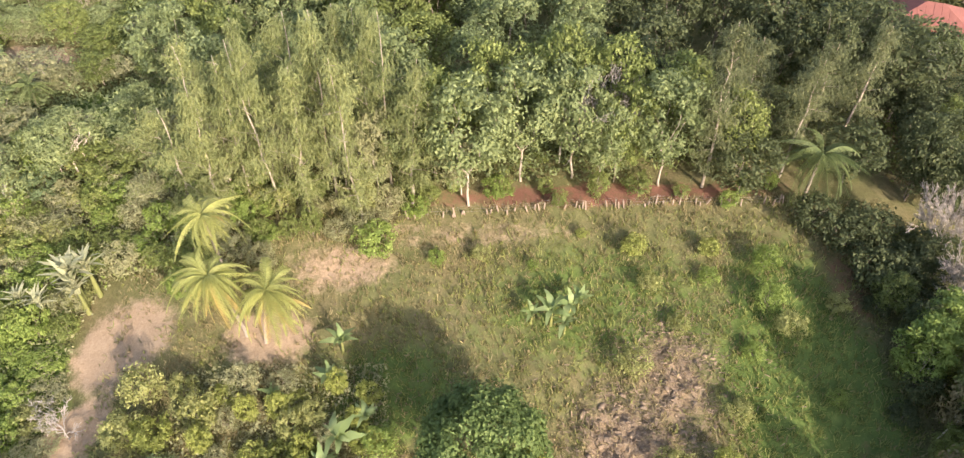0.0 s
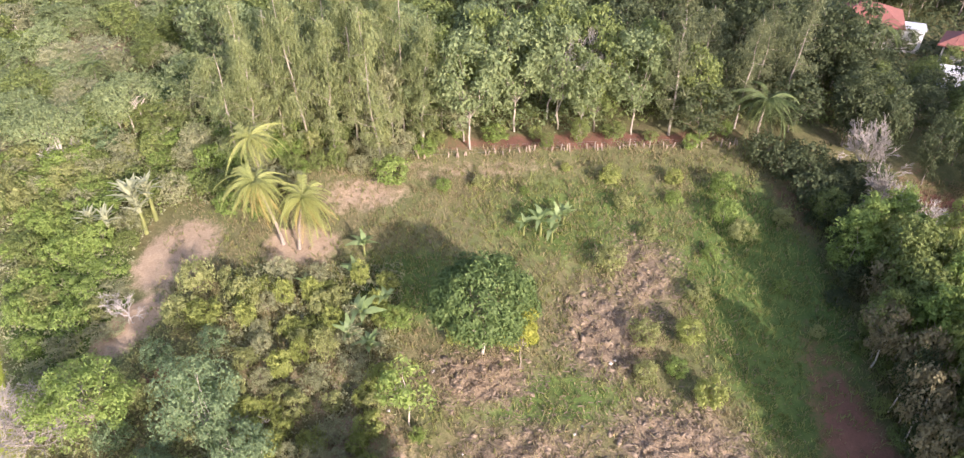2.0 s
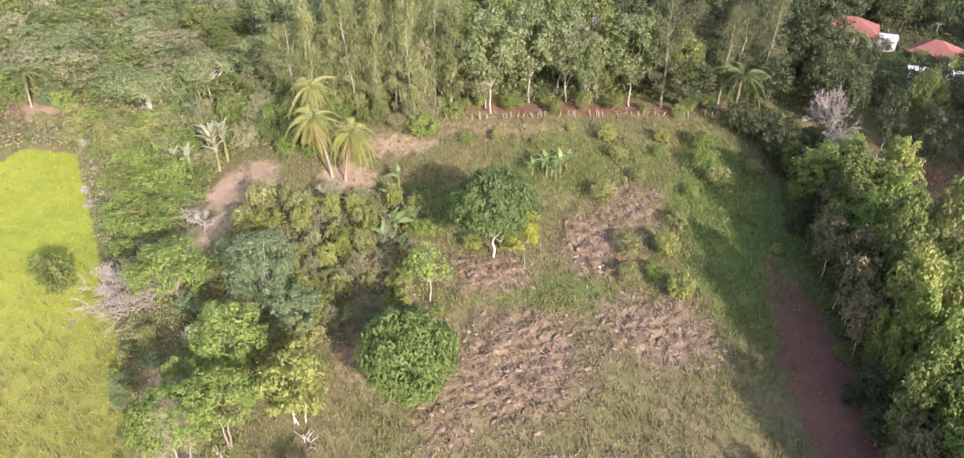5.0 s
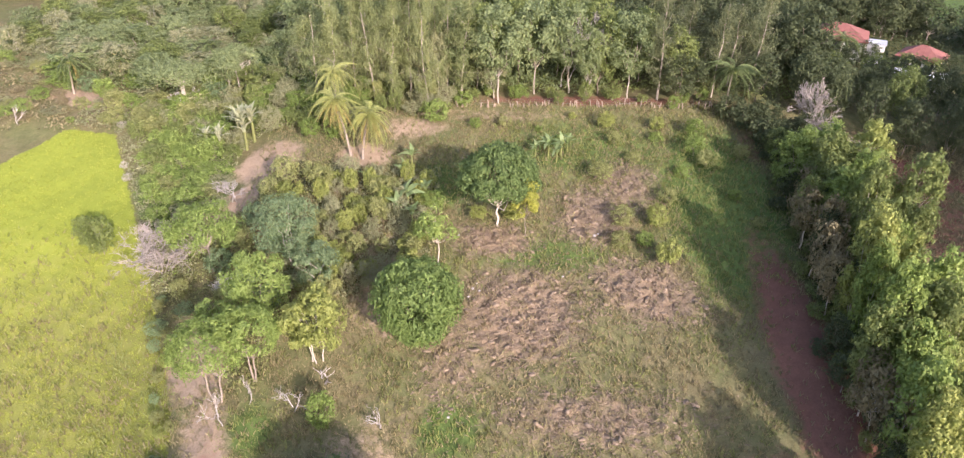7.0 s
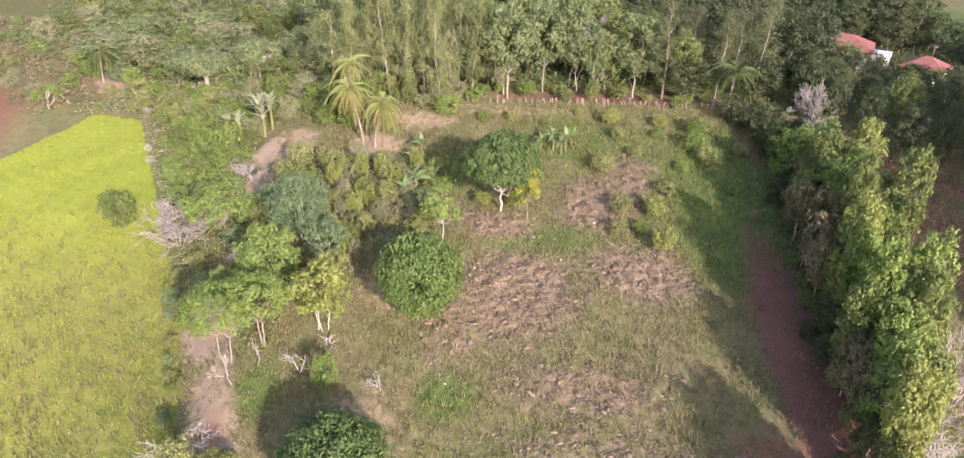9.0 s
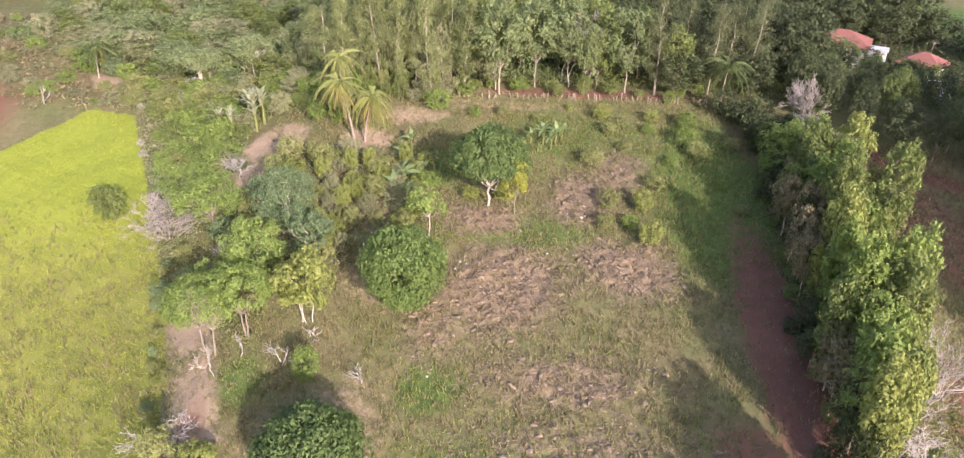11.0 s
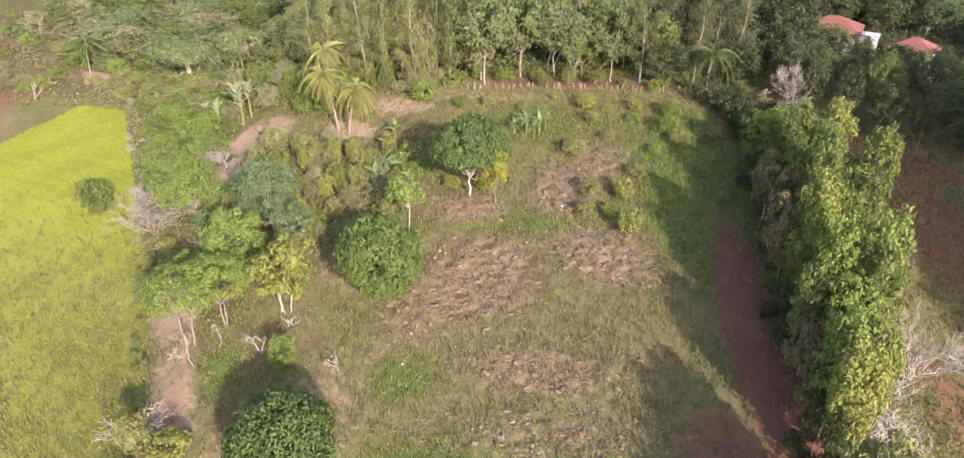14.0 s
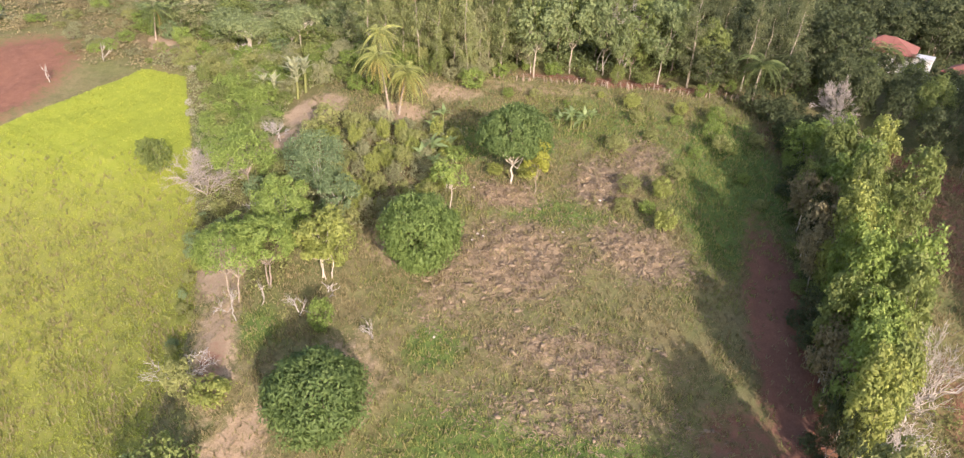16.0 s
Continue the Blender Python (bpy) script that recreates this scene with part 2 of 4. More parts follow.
    f = np.stack([i + j, i + k, i + sides + k, i + sides + j], -1).reshape(-1, 4)
    return v, f


def join(pieces):
    vs, fs, off = [], [], 0
    for v, f in pieces:
        vs.append(v)
        fs.append(f + off)
        off += len(v)
    return np.concatenate(vs), np.concatenate(fs)


def limb(rng, a, b, r0, r1, wobble=0.12, steps=5):
    t = np.linspace(0, 1, steps)[:, None]
    p = np.asarray(a) * (1 - t) + np.asarray(b) * t
    d = np.linalg.norm(np.asarray(b) - np.asarray(a))
    p[1:-1] += rng.normal(0, wobble * d * 0.4, (steps - 2, 3))
    return tube(p, np.linspace(r0, r1, steps), 5)


def broadleaf(rng, material, bark, height=1.0, width=1.0, low=0.3, clumps=26, leaves=2600, leaf=(0.42, 0.2), droop=0.35,
              dome=0.0, gap=0.42, stems=1, trunk_r=None, solid=0.75, even=0.0):
    """Meshes of trunk and crown for a leafy tree of that height and crown width, from z = 0."""
    ch = height * (1 - low)
    cz = height * low + ch * 0.5
    cen = []
    while len(cen) < clumps:
        p = rng.normal(0, 1, 3)
        p = p / np.linalg.norm(p) * rng.uniform(0.3 + 0.6 * even, 1.0) ** 0.4
        if dome and p[2] < -dome:
            continue
        cen.append(p)
    cen = np.array(cen) * np.array([width * 0.5, width * 0.5, ch * 0.5]) * (1.02 - gap * 0.8) * (1 + (1 - even) * rng.uniform(-0.15, 0.12, (clumps, 1)))
    cen[:, 2] += cz
    rad = width * gap * 0.5 * rng.uniform(0.6, 1.6, clumps)
    idx = rng.integers(0, clumps, leaves)
    d = unit(rng.normal(0, 1, (leaves, 3)) + np.array([0, 0, 0.35]) + 0.5 * unit(cen[idx] - np.array([0, 0, cz])))
    r = rad[idx][:, None] * rng.uniform(solid, 1.08, (leaves, 1))
    pos = cen[idx] + d * r * np.array([1, 1, 0.85])
    pos[:, 2] = np.maximum(pos[:, 2], height * low * 0.5)
    lv, lf = leaf_quads(rng, pos, d, leaf[0], leaf[1], droop)
    crown = make_mesh("crown", lv, lf, material)
    tr = trunk_r or height * 0.017 / stems ** 0.5
    pieces = []
    for s in range(stems):
        off = rng.normal(0, 0.25, 2) * (stems > 1)
        fork = np.array([off[0] * 2, off[1] * 2, height * (low * 0.8 + 0.08)])
        pieces.append(limb(rng, (off[0], off[1], -0.4), fork, tr * 1.3, tr * 0.8, 0.05))
        for c in cen[rng.permutation(clumps)[: max(4, (14 if dome else 9) // stems)]]:
            pieces.append(limb(rng, fork, c, tr * 0.55, tr * 0.15))
    trunk = make_mesh("trunk", *join(pieces), bark)
    return trunk, crown


def needle_tree(rng, height, width, low=0.15, leaves=5200, tone=None):
    """A casuarina: straight pale trunk and drooping grey-green sprays on uneven rising boughs."""
    pieces = [limb(rng, (0, 0, -0.4), (rng.normal(0, 0.4), rng.normal(0, 0.4), height), 0.15, 0.025, 0.014, 9)]
    pos, out = [], []
    nb = 58
    for i in range(nb):
        f = (i + rng.uniform(0, 1)) / nb
        z = height * (low + (0.98 - low) * f)
        reach = width * 0.5 * (1.0 - 0.8 * f ** 1.6) * min(1.0, 0.4 + 2.4 * f) * rng.uniform(0.35, 1.2)
        a = rng.uniform(0, 2 * np.pi)
        tip = np.array([math.cos(a) * reach, math.sin(a) * reach, z + reach * rng.uniform(0.1, 0.9)])
        if i % 4 == 0:
            pieces.append(limb(rng, (0, 0, z), tip, 0.035, 0.006, 0.1, 4))
        k = int(leaves / nb * rng.uniform(0.4, 1.6))
        t = rng.uniform(0.25, 1.12, (k, 1))
        p = np.array([0, 0, z]) * (1 - t) + tip * t + rng.normal(0, 0.3, (k, 3)) * np.array([1, 1, 0.8])
        p[:, 2] -= rng.exponential(0.28, k)
        pos.append(p)
        out.append(np.repeat([[math.cos(a), math.sin(a), 0.2]], k, 0))
    pos, out = np.concatenate(pos), np.concatenate(out)
    crown = make_mesh("crown", *leaf_quads(rng, pos, out, 0.42, 0.075, 0.8, 0.9, 0.3), tone or NEEDLE)
    parts = [("trunk", make_mesh("trunk", *pieces[0], GREY_BARK)), ("crown", crown)]
    return parts + [("bough", make_mesh("bough", *p, GREY_BARK)) for p in pieces[1:]]


def bare_tree(rng, height, width, twist=0.25, depth=4, thick=0.09, stems=2, twigs=5, wood=None):
    """A leafless tree: forking boughs that end in fine twigs."""
    pieces = []

    def grow(p, d, length, r, level):
        q = p + d * length
        pieces.append(limb(rng, p, q, max(r, 0.018), max(r * 0.6, 0.014), twist, 4))
        if level == 0:
            return
        for _ in range(3 if level > 1 else twigs):
            nd = unit(d + rng.normal(0, 0.62, 3) * np.array([width / height * 1.5, width / height * 1.5, 0.6]) + np.array([0, 0, 0.12]))
            grow(p + d * length * rng.uniform(0.5, 1.0), nd, length * rng.uniform(0.55, 0.85), r * 0.58, level - 1)

    for _ in range(stems):
        d = unit(np.array([rng.normal(0, 0.5 * width / height), rng.normal(0, 0.5 * width / height), 1.0]))
        grow(np.array([rng.normal(0, 0.12), rng.normal(0, 0.12), -0.3]), d, height * 0.34, thick, depth - 1)
    return make_mesh("bough", *join(pieces), wood or DEAD)


def frond_mesh(rng, length, droop, material, name="frond", leaflet=0.56, rise=0.5):
    """A palm frond along +x: an arched rib with leaflets hanging on both sides."""
    n = 36
    t = np.linspace(0, 1, n)
    x = length * t * (1 - 0.18 * droop * t)
    z = length * (rise * t - (rise + droop) * t ** 2 * 0.9)
    rib = np.stack([x, np.zeros(n), z], 1)
    v, f = tube(rib, np.linspace(0.035, 0.008, n), 4)
    vs, fs, off = [v], [f], len(v)
    for s in (-1, 1):
        k = np.arange(3, n)
        w = leaflet * np.sin(np.pi * np.clip(t[k] * 0.92 + 0.06, 0, 1)) ** 0.6
        base = rib[k]
        d = np.stack([np.full(len(k), 0.55), s * np.full(len(k), 0.85), np.full(len(k), -0.35) - 0.25 * rng.random(len(k))], 1)
        tip = base + unit(d) * w[:, None]
        wid = np.array([[0.038, 0, 0]])
        q = np.stack([base - wid, base + wid, tip + wid * 0.3, tip - wid * 0.3], 1).reshape(-1, 3)
        vs.append(q)
        fs.append(np.arange(len(q)).reshape(-1, 4) + off)
        off += len(q)
    return make_mesh(name, np.concatenate(vs), np.concatenate(fs), material)


def blob(x, y, cx, cy, rx, ry, ang=0.0):
    """1 inside an ellipse, falling to 0 outside, with a soft rim."""
    c, s = math.cos(radians(ang)), math.sin(radians(ang))
    u, v = (x - cx) * c + (y - cy) * s, -(x - cx) * s + (y - cy) * c
    return np.clip(1.5 - np.sqrt((u / rx) ** 2 + (v / ry) ** 2), 0, 1)


def zones(x, y):
    """How far each kind of surface holds at a place, 0 to 1."""
    soil = np.maximum.reduce([blob(x, y, -28.5, 11.5, 4.5, 3.6, 35), blob(x, y, -31, 4.0, 4, 2.2, 50), blob(x, y, -16, 11.0, 3.5, 2.5), 0.68 * blob(x, y, -10.5, 17.5, 5.0, 2.6), blob(x, y, -54, 53, 8, 4), 0.9 * blob(x, y, -60, 31, 9, 2.5, -15),
                              0.42 * blob(x, y, 0, 20.5, 16, 1.8), 0.7 * blob(x, y, -23.2, -30.5, 2.4, 10, 20), 0.7 * blob(x, y, -17, -41, 2.8, 6, -10), blob(x, y, -28, -19, 3, 6, 25),
                              0.7 * blob(x, y, -9, -12, 5, 6), 0.4 * blob(x, y, -14, -3, 7, 6), 0.5 * blob(x, y, -10, -33, 5, 7)])
    # the blob at (-22.6, -33) lays a darker strip beside the path
    red = np.maximum.reduce([0.95 * blob(x, y, 30.4, -22, 3.5, 19, 2), 0.58 * blob(x, y, 25.5, -33, 5, 5), 0.5 * blob(x, y, -22.6, -33.0, 1.6, 5.0, 15), 0.68 * blob(x, y, 13, 24.6, 18, 1.6), 0.45 * blob(x, y, 33, 14, 2.5, 6), 0.9 * blob(x, y, 55, 14, 9, 2.2, -28),
                             blob(x, y, -82, 15, 10, 15), 0.55 * blob(x, y, 54, 2, 7, 22, 12), 0.6 * blob(x, y, 47.5, 6, 2.4, 6, 10), 0.55 * blob(x, y, 46.5, -24, 3, 8), 0.5 * blob(x, y, -27, -2, 2.5, 2)])
    lush = np.maximum.reduce([1.15 * blob(x, y, 27.0, 3, 6.5, 15), 0.8 * blob(x, y, -3, -27.5, 3, 3), 0.7 * blob(x, y, -6, 6, 6, 5), 0.65 * blob(x, y, 6, -6, 9, 3), 0.6 * blob(x, y, 12, 13, 14, 7),
                              0.75 * blob(x, y, -20, -28, 2.5, 3), blob(x, y, -38.5, 41, 8, 5), blob(x, y, 95, 92, 13, 20), 0.8 * blob(x, y, -38, 8, 7, 12, 20), 0.85 * blob(x, y, 8, -38, 14, 7), 0.5 * blob(x, y, 58, -12, 9, 20)])
    debris = np.maximum.reduce([blob(x, y, 3.5, -14.5, 6.0, 6.5, -30), blob(x, y, 11.5, 0.0, 3.6, 4.6), blob(x, y, 0.5, -4.0, 4.2, 2.6), blob(x, y, 16.0, -11, 5.5, 4, -25), 0.75 * blob(x, y, 16, 6, 3.5, 5),
                                0.72 * blob(x, y, 10, -26, 8, 3), 0.7 * blob(x, y, -3, -20, 3, 5), 0.62 * blob(x, y, 10, -33, 10, 3)])
    return {"soil": soil, "red": red, "lush": lush, "debris": debris}


def ground_z(x, y):
    """The lie of the land: a field that climbs away, and falls to both sides."""
    y2 = np.minimum(y, 24.0)
    over = np.maximum(y - 24.0, 0)
    under = np.maximum(-50.0 - y, 0)
    base = 0.205 * y2 - 0.1 + 0.10 * over / (1 + over / 18) + 0.205 * under * under / (under + 30.0)
    l, r = np.maximum(-x - 20, 0), np.maximum(x - 30, 0)
    dl = (5.5 + 0.15 * np.clip(-y, 0, 40)) * l * l / (l * l + 196.0)
    dr = (5.0 + 0.05 * np.clip(-y, 0, 40)) * r * r / (r * r + 400.0)
    far = 1 / (1 + np.exp(-(over - 8) / 6))
    bumps = 0.13 * np.sin(x * 0.55 + 1.3 * np.sin(y * 0.31)) * np.sin(y * 0.47 + 0.8) + 0.07 * np.sin(x * 1.7 + y * 1.1) * np.sin(y * 1.9 - x * 0.6)
    w = x + 0.9 * np.sin(y * 0.8) + 0.5 * np.sin(x * 1.3 + y * 2.1)
    v = y + 0.8 * np.sin(x * 0.9 + 1.0) + 0.4 * np.sin(x * 2.7 - y * 1.2)
    heaps = np.abs(np.sin(w * 1.9 + v * 0.8)) * 0.6 + np.abs(np.sin(v * 2.6 - w * 0.7)) * 0.5 - 0.45
    # unseen rise added in the east to throw shade over the right side
    hill = 38.0 / (1 + np.exp(-np.clip((x - 82) / 5, -40, 40))) / (1 + np.exp(np.clip((y - 2) / 5, -40, 40))) / (1 + np.exp(-np.clip((x + 0.562 * y - 44) / 3, -40, 40))) / (1 + np.exp(np.clip((x + 0.562 * y - 82) / 3, -40, 40)))
    return base + hill - dl * (1 - 0.5 * far) - dr + bumps + 0.6 * heaps * zones(x, y)["debris"]


def gz(x, y):
    return float(ground_z(np.float64(x), np.float64(y)))


# ---- ground ----
def spaced(lo, hi, step, far):
    core = np.arange(lo, hi + step / 2, step)
    out = [hi]
    d = step
    while out[-1] < far:
        d *= 1.35
        out.append(out[-1] + d)
    neg = [lo]
    d = step
    while neg[-1] > -far:
        d *= 1.35
        neg.append(neg[-1] - d)
    return np.concatenate([neg[:0:-1], core, out[1:]])


def side_of(x, y, a, b, soft=1.2):
    """1 to the left of the line from a to b."""
    dx, dy = b[0] - a[0], b[1] - a[1]
    d = ((y - a[1]) * dx - (x - a[0]) * dy) / math.hypot(dx, dy)
    return np.clip(0.5 + d / soft, 0, 1)


def zone_field(x, y):
    """The bright field, bounded by the tree row and by the ploughed land beyond."""
    f = side_of(x, y, (-24.0, -46.0), (-27.5, -27.0)) * side_of(x, y, (-27.5, -27.0), (-35.6, -10.0))
    f = f * side_of(x, y, (-35.6, -10.0), (-51.8, 19.0)) * side_of(x, y, (-53.0, 21.6), (-66.0, 23.6)) * side_of(x, y, (-65.2, 25.0), (-73.0, 3.0)) * side_of(x, y, (-72.0, 6.0), (-90.0, -20.0))
    return f


def build_ground():
    xs, ys = spaced(-84, 84, 0.7, 3000), spaced(-62, 78, 0.7, 3000)
    xs = np.unique(np.concatenate([xs, np.arange(-8.0, 22.0, 0.7) - 0.12]))
    ys = np.unique(np.concatenate([ys, np.arange(-38.0, 10.0, 0.7) + 0.22]))
    X, Y = np.meshgrid(xs, ys)
    Z = ground_z(X, Y)
    nx, ny = len(xs), len(ys)
    i = (np.arange(ny - 1)[:, None] * nx + np.arange(nx - 1)[None]).ravel()
    me = make_mesh("ground", np.stack([X.ravel(), Y.ravel(), Z.ravel()], 1), np.stack([i, i + 1, i + nx + 1, i + nx], 1), GROUND)
    x, y = X.ravel(), Y.ravel()
    zn = zones(x, y)
    soil, red, lush, debris, field = zn['soil'], zn['red'], zn['lush'], zn['debris'], zone_field(x, y)
    for name, (r, g, b) in (("zone_a", (soil, lush, red)), ("zone_b", (field, 0.84 * debris, np.clip((6.0 - y) / 26.0, 0.0, 0.74)))):
        at = me.color_attributes.new(name, "FLOAT_COLOR", "POINT")
        at.data.foreach_set("color", np.stack([r, g, b, np.ones_like(x)], 1).astype(np.float32).ravel())
    for p in me.polygons:
        p.use_smooth = True
    tagged(new("ground", me), "sloping ground of dry grass, pale soil and red earth", "ground", kind="structure")


build_ground()

# ---- trees ----
rng = np.random.default_rng(7)


def place(kind, meshes, x, y, turn=0.0, size=(1.0, 1.0), label="", category="tree", group="", lean=(0.0, 0.0)):
    """A plant of shared meshes: an Empty at its foot with its parts under it. size: across, upwards."""
    root = new(kind, None)
    root.empty_display_size = 0.3
    root.matrix_basis = Matrix.Translation((x, y, gz(x, y) - 0.05)) @ Euler((radians(lean[0]), radians(lean[1]), radians(turn))).to_matrix().to_4x4() @ Matrix.Diagonal((size[0], size[0], size[1], 1))
    for name, me in meshes:
        child(name, me, root)
    tagged(root, label, category, group)
    return root


def one_tree(kind, x, y, label, group="", category="tree", **kw):
    tr, cr = broadleaf(rng, **kw)
    return place(kind, (("trunk", tr), ("crown", cr)), x, y, label=label, group=group, category=category)


# the large trees of the plot
one_tree("mango_tree", 0.9, -1.6, "broad mango tree with pale forked trunk on cut ground", material=MANGO, bark=PALE_BARK, height=9.8, width=8.6, low=0.22, clumps=120, leaves=18000, leaf=(0.36, 0.16), gap=0.21, trunk_r=0.13, dome=0.22, even=0.55)
one_tree("round_tree", -6.5, -17.8, "dense round-crowned tree with bright green leaves", material=ROUND, bark=BARK, height=9.0, width=7.8, low=0.05, clumps=210, leaves=20000, leaf=(0.42, 0.15), droop=0.6, gap=0.24, even=0.85)
one_tree("round_tree", -10.2, -38.2, "dense round dark green tree casting a long shadow", material=MANGO, bark=BARK, height=7.8, width=8.4, low=0.06, clumps=200, leaves=19000, leaf=(0.42, 0.16), gap=0.24, even=0.85)
one_tree("dome_tree", -24.0, -24.6, "flat-topped dome tree with light green crown", material=DOME, bark=BARK, height=9.0, width=6.6, low=0.36, clumps=90, leaves=7500, leaf=(0.26, 0.12), dome=0.2, gap=0.2, stems=2, trunk_r=0.09, even=0.75)
one_tree("dome_tree", -20.9, -22.9, "smaller dome tree with mid green crown", material=DOME, bark=BARK, height=7.8, width=6.0, low=0.34, clumps=84, leaves=7000, leaf=(0.26, 0.12), dome=0.2, gap=0.2, stems=2, trunk_r=0.09, even=0.75)
one_tree("yellow_green_tree", -15.4, -21.0, "yellow-green leafy tree on leaning pale stems", material=YELLOWISH, bark=PALE_BARK, height=8.6, width=5.8, low=0.22, clumps=70, leaves=5200, leaf=(0.38, 0.17), gap=0.2, stems=3, trunk_r=0.06)
one_tree("light_green_tree", -22.0, -15.8, "light green tree in a close group", material=DOME, bark=BARK, height=8.0, width=6.8, low=0.15, clumps=90, leaves=7000, leaf=(0.28, 0.13), gap=0.19, trunk_r=0.1)
one_tree("light_green_tree", -25.2, -18.8, "smaller light green tree in a close group", material=DOME, bark=BARK, height=6.0, width=4.6, low=0.2, clumps=60, leaves=4400, leaf=(0.28, 0.12), gap=0.2, trunk_r=0.08)
one_tree("green_tree", -30.0, -7.2, "green tree with spreading crown over brush", material=DOME, bark=BARK, height=8.4, width=7.8, low=0.35, clumps=100, leaves=7500, leaf=(0.26, 0.12), dome=0.4, gap=0.18, trunk_r=0.1)
one_tree("grey_green_tree", -20.9, -8.4, "tall tree with blue-grey foliage", material=BLUISH, bark=PALE_BARK, height=8.6, width=7.4, low=0.15, clumps=90, leaves=6500, leaf=(0.32, 0.1), gap=0.18, trunk_r=0.09)
one_tree("grey_green_tree", -17.4, -11.6, "smaller tree with blue-grey foliage", material=BLUISH, bark=PALE_BARK, height=6.0, width=5.0, low=0.15, clumps=70, leaves=4200, leaf=(0.32, 0.1), gap=0.19, trunk_r=0.08)
one_tree("umbrella_tree", -45.0, 27.0, "spreading umbrella-shaped tree on an overgrown slope", material=GROVE, bark=PALE_BARK, height=7.0, width=10.5, low=0.55, clumps=50, leaves=4200, leaf=(0.34, 0.14), dome=0.2, gap=0.22, stems=3, trunk_r=0.1)
one_tree("umbrella_tree", -38.0, 32.0, "spreading umbrella-shaped tree on an overgrown slope", material=GROVE, bark=PALE_BARK, height=6.5, width=9.0, low=0.5, clumps=44, leaves=3800, leaf=(0.34, 0.14), dome=0.2, gap=0.22, stems=2, trunk_r=0.1)
one_tree("slender_tree", -5.2, -7.8, "slender young tree with sparse yellow-green crown", material=DOME, bark=PALE_BARK, height=6.8, width=4.8, low=0.42, clumps=20, leaves=900, leaf=(0.44, 0.19), gap=0.3, trunk_r=0.06, dome=0.5)
one_tree("golden_shrub", 3.9, -3.0, "shrub with golden yellow leaves beside the mango tree", "", "shrub", material=GOLDEN, bark=BARK, height=7.6, width=3.2, low=0.25, clumps=40, leaves=2400, leaf=(0.3, 0.14), gap=0.26, trunk_r=0.05)

# ---- palms ----
FRONDS = [frond_mesh(rng, 3.3, 0.6, PALM, rise=0.8), frond_mesh(rng, 3.5, 0.8, PALM, rise=0.45), frond_mesh(rng, 3.2, 1.0, PALM, rise=0.1)]
FRONDS_GREEN = [frond_mesh(rng, 3.4, d, PALM_GREEN, rise=r) for d, r in ((0.6, 0.8), (0.8, 0.45), (1.0, 0.1))]
FRONDS_OLD = [frond_mesh(rng, 3.0, 1.25, PALM_OLD, rise=-0.35), frond_mesh(rng, 3.1, 0.95, PALM_OLD, rise=-0.6)]


NUT = make_mesh("coconut", *tube([(0, 0, -0.16), (0, 0, -0.09), (0, 0, 0.05), (0, 0, 0.15)], [0.03, 0.11, 0.12, 0.03], 6), YELLOWISH)


def coconut_palm(x, y, height, lean, label, scale=1.0, count=20, old=4, group="coconut palms", fresh=FRONDS):
    root = new("coconut_palm", None)
    root.location = (x, y, gz(x, y) - 0.05)
    t = np.linspace(0, 1, 12)
    pts = np.stack([lean[0] * t ** 1.5, lean[1] * t ** 1.5, -0.3 + (height + 0.3) * t], 1)
    rad = 0.155 - 0.05 * t + 0.01 * (np.arange(12) % 2) + 0.12 * np.exp(-t * 16)
    child("trunk", make_mesh("trunk", *tube(pts, rad, 8), BARK), root)
    for i in range(count + old):
        f = i / count
        dry = i >= count
        me = FRONDS_OLD[i % 2] if dry else fresh[min(2, int(f * 3))]
        s = scale * rng.uniform(0.7, 1.2)
        m = Matrix.Translation(pts[-1]) @ Euler((rng.normal(0, 0.3), radians(rng.uniform(-40, -5) + 48 * f if not dry else rng.uniform(0, 25)), i * 2.399 + rng.normal(0, 0.45))).to_matrix().to_4x4() @ Matrix.Diagonal((s, s, s, 1))
        child("frond", me, root, "dry hanging frond" if dry else "", m)
    for i in range(7):
        a = i * 0.9
        child("coconut", NUT, root, "", Matrix.Translation(Vector(pts[-1]) + Vector((0.3 * math.cos(a), 0.3 * math.sin(a), -0.28))))
    tagged(root, label, "palm tree", group)


coconut_palm(-17.8, 11.2, 7.4, (-1.3, -0.4), "tall coconut palm with yellow-green fronds on a leaning trunk", 1.0, 46, 10)
coconut_palm(-16.2, 10.5, 5.8, (1.1, 0.2), "shorter coconut palm with dry fronds hanging below", 1.0, 44, 9)
coconut_palm(-19.8, 15.6, 8.4, (-0.4, 0.0), "coconut palm with pale fronds behind two others", 0.95, 34, 2)
coconut_palm(31.5, 23.1, 5.2, (0.3, 0.2), "short dark green coconut palm by the fence in shade", 1.3, 32, 0, fresh=FRONDS_GREEN)
coconut_palm(-60.5, 37.5, 4.5, (0.4, 0.2), "coconut palm in scrub beyond the bright field", 1.0, 24, 1, fresh=FRONDS_GREEN)
coconut_palm(-57.5, 35.5, 4.2, (-0.3, 0.0), "coconut palm beside another in distant scrub", 1.0, 24, 1, fresh=FRONDS_GREEN)
coconut_palm(-46.0, 42.0, 4.0, (0.3, 0.0), "small coconut palm on the wooded slope", 0.9, 24, 0, fresh=FRONDS_GREEN)
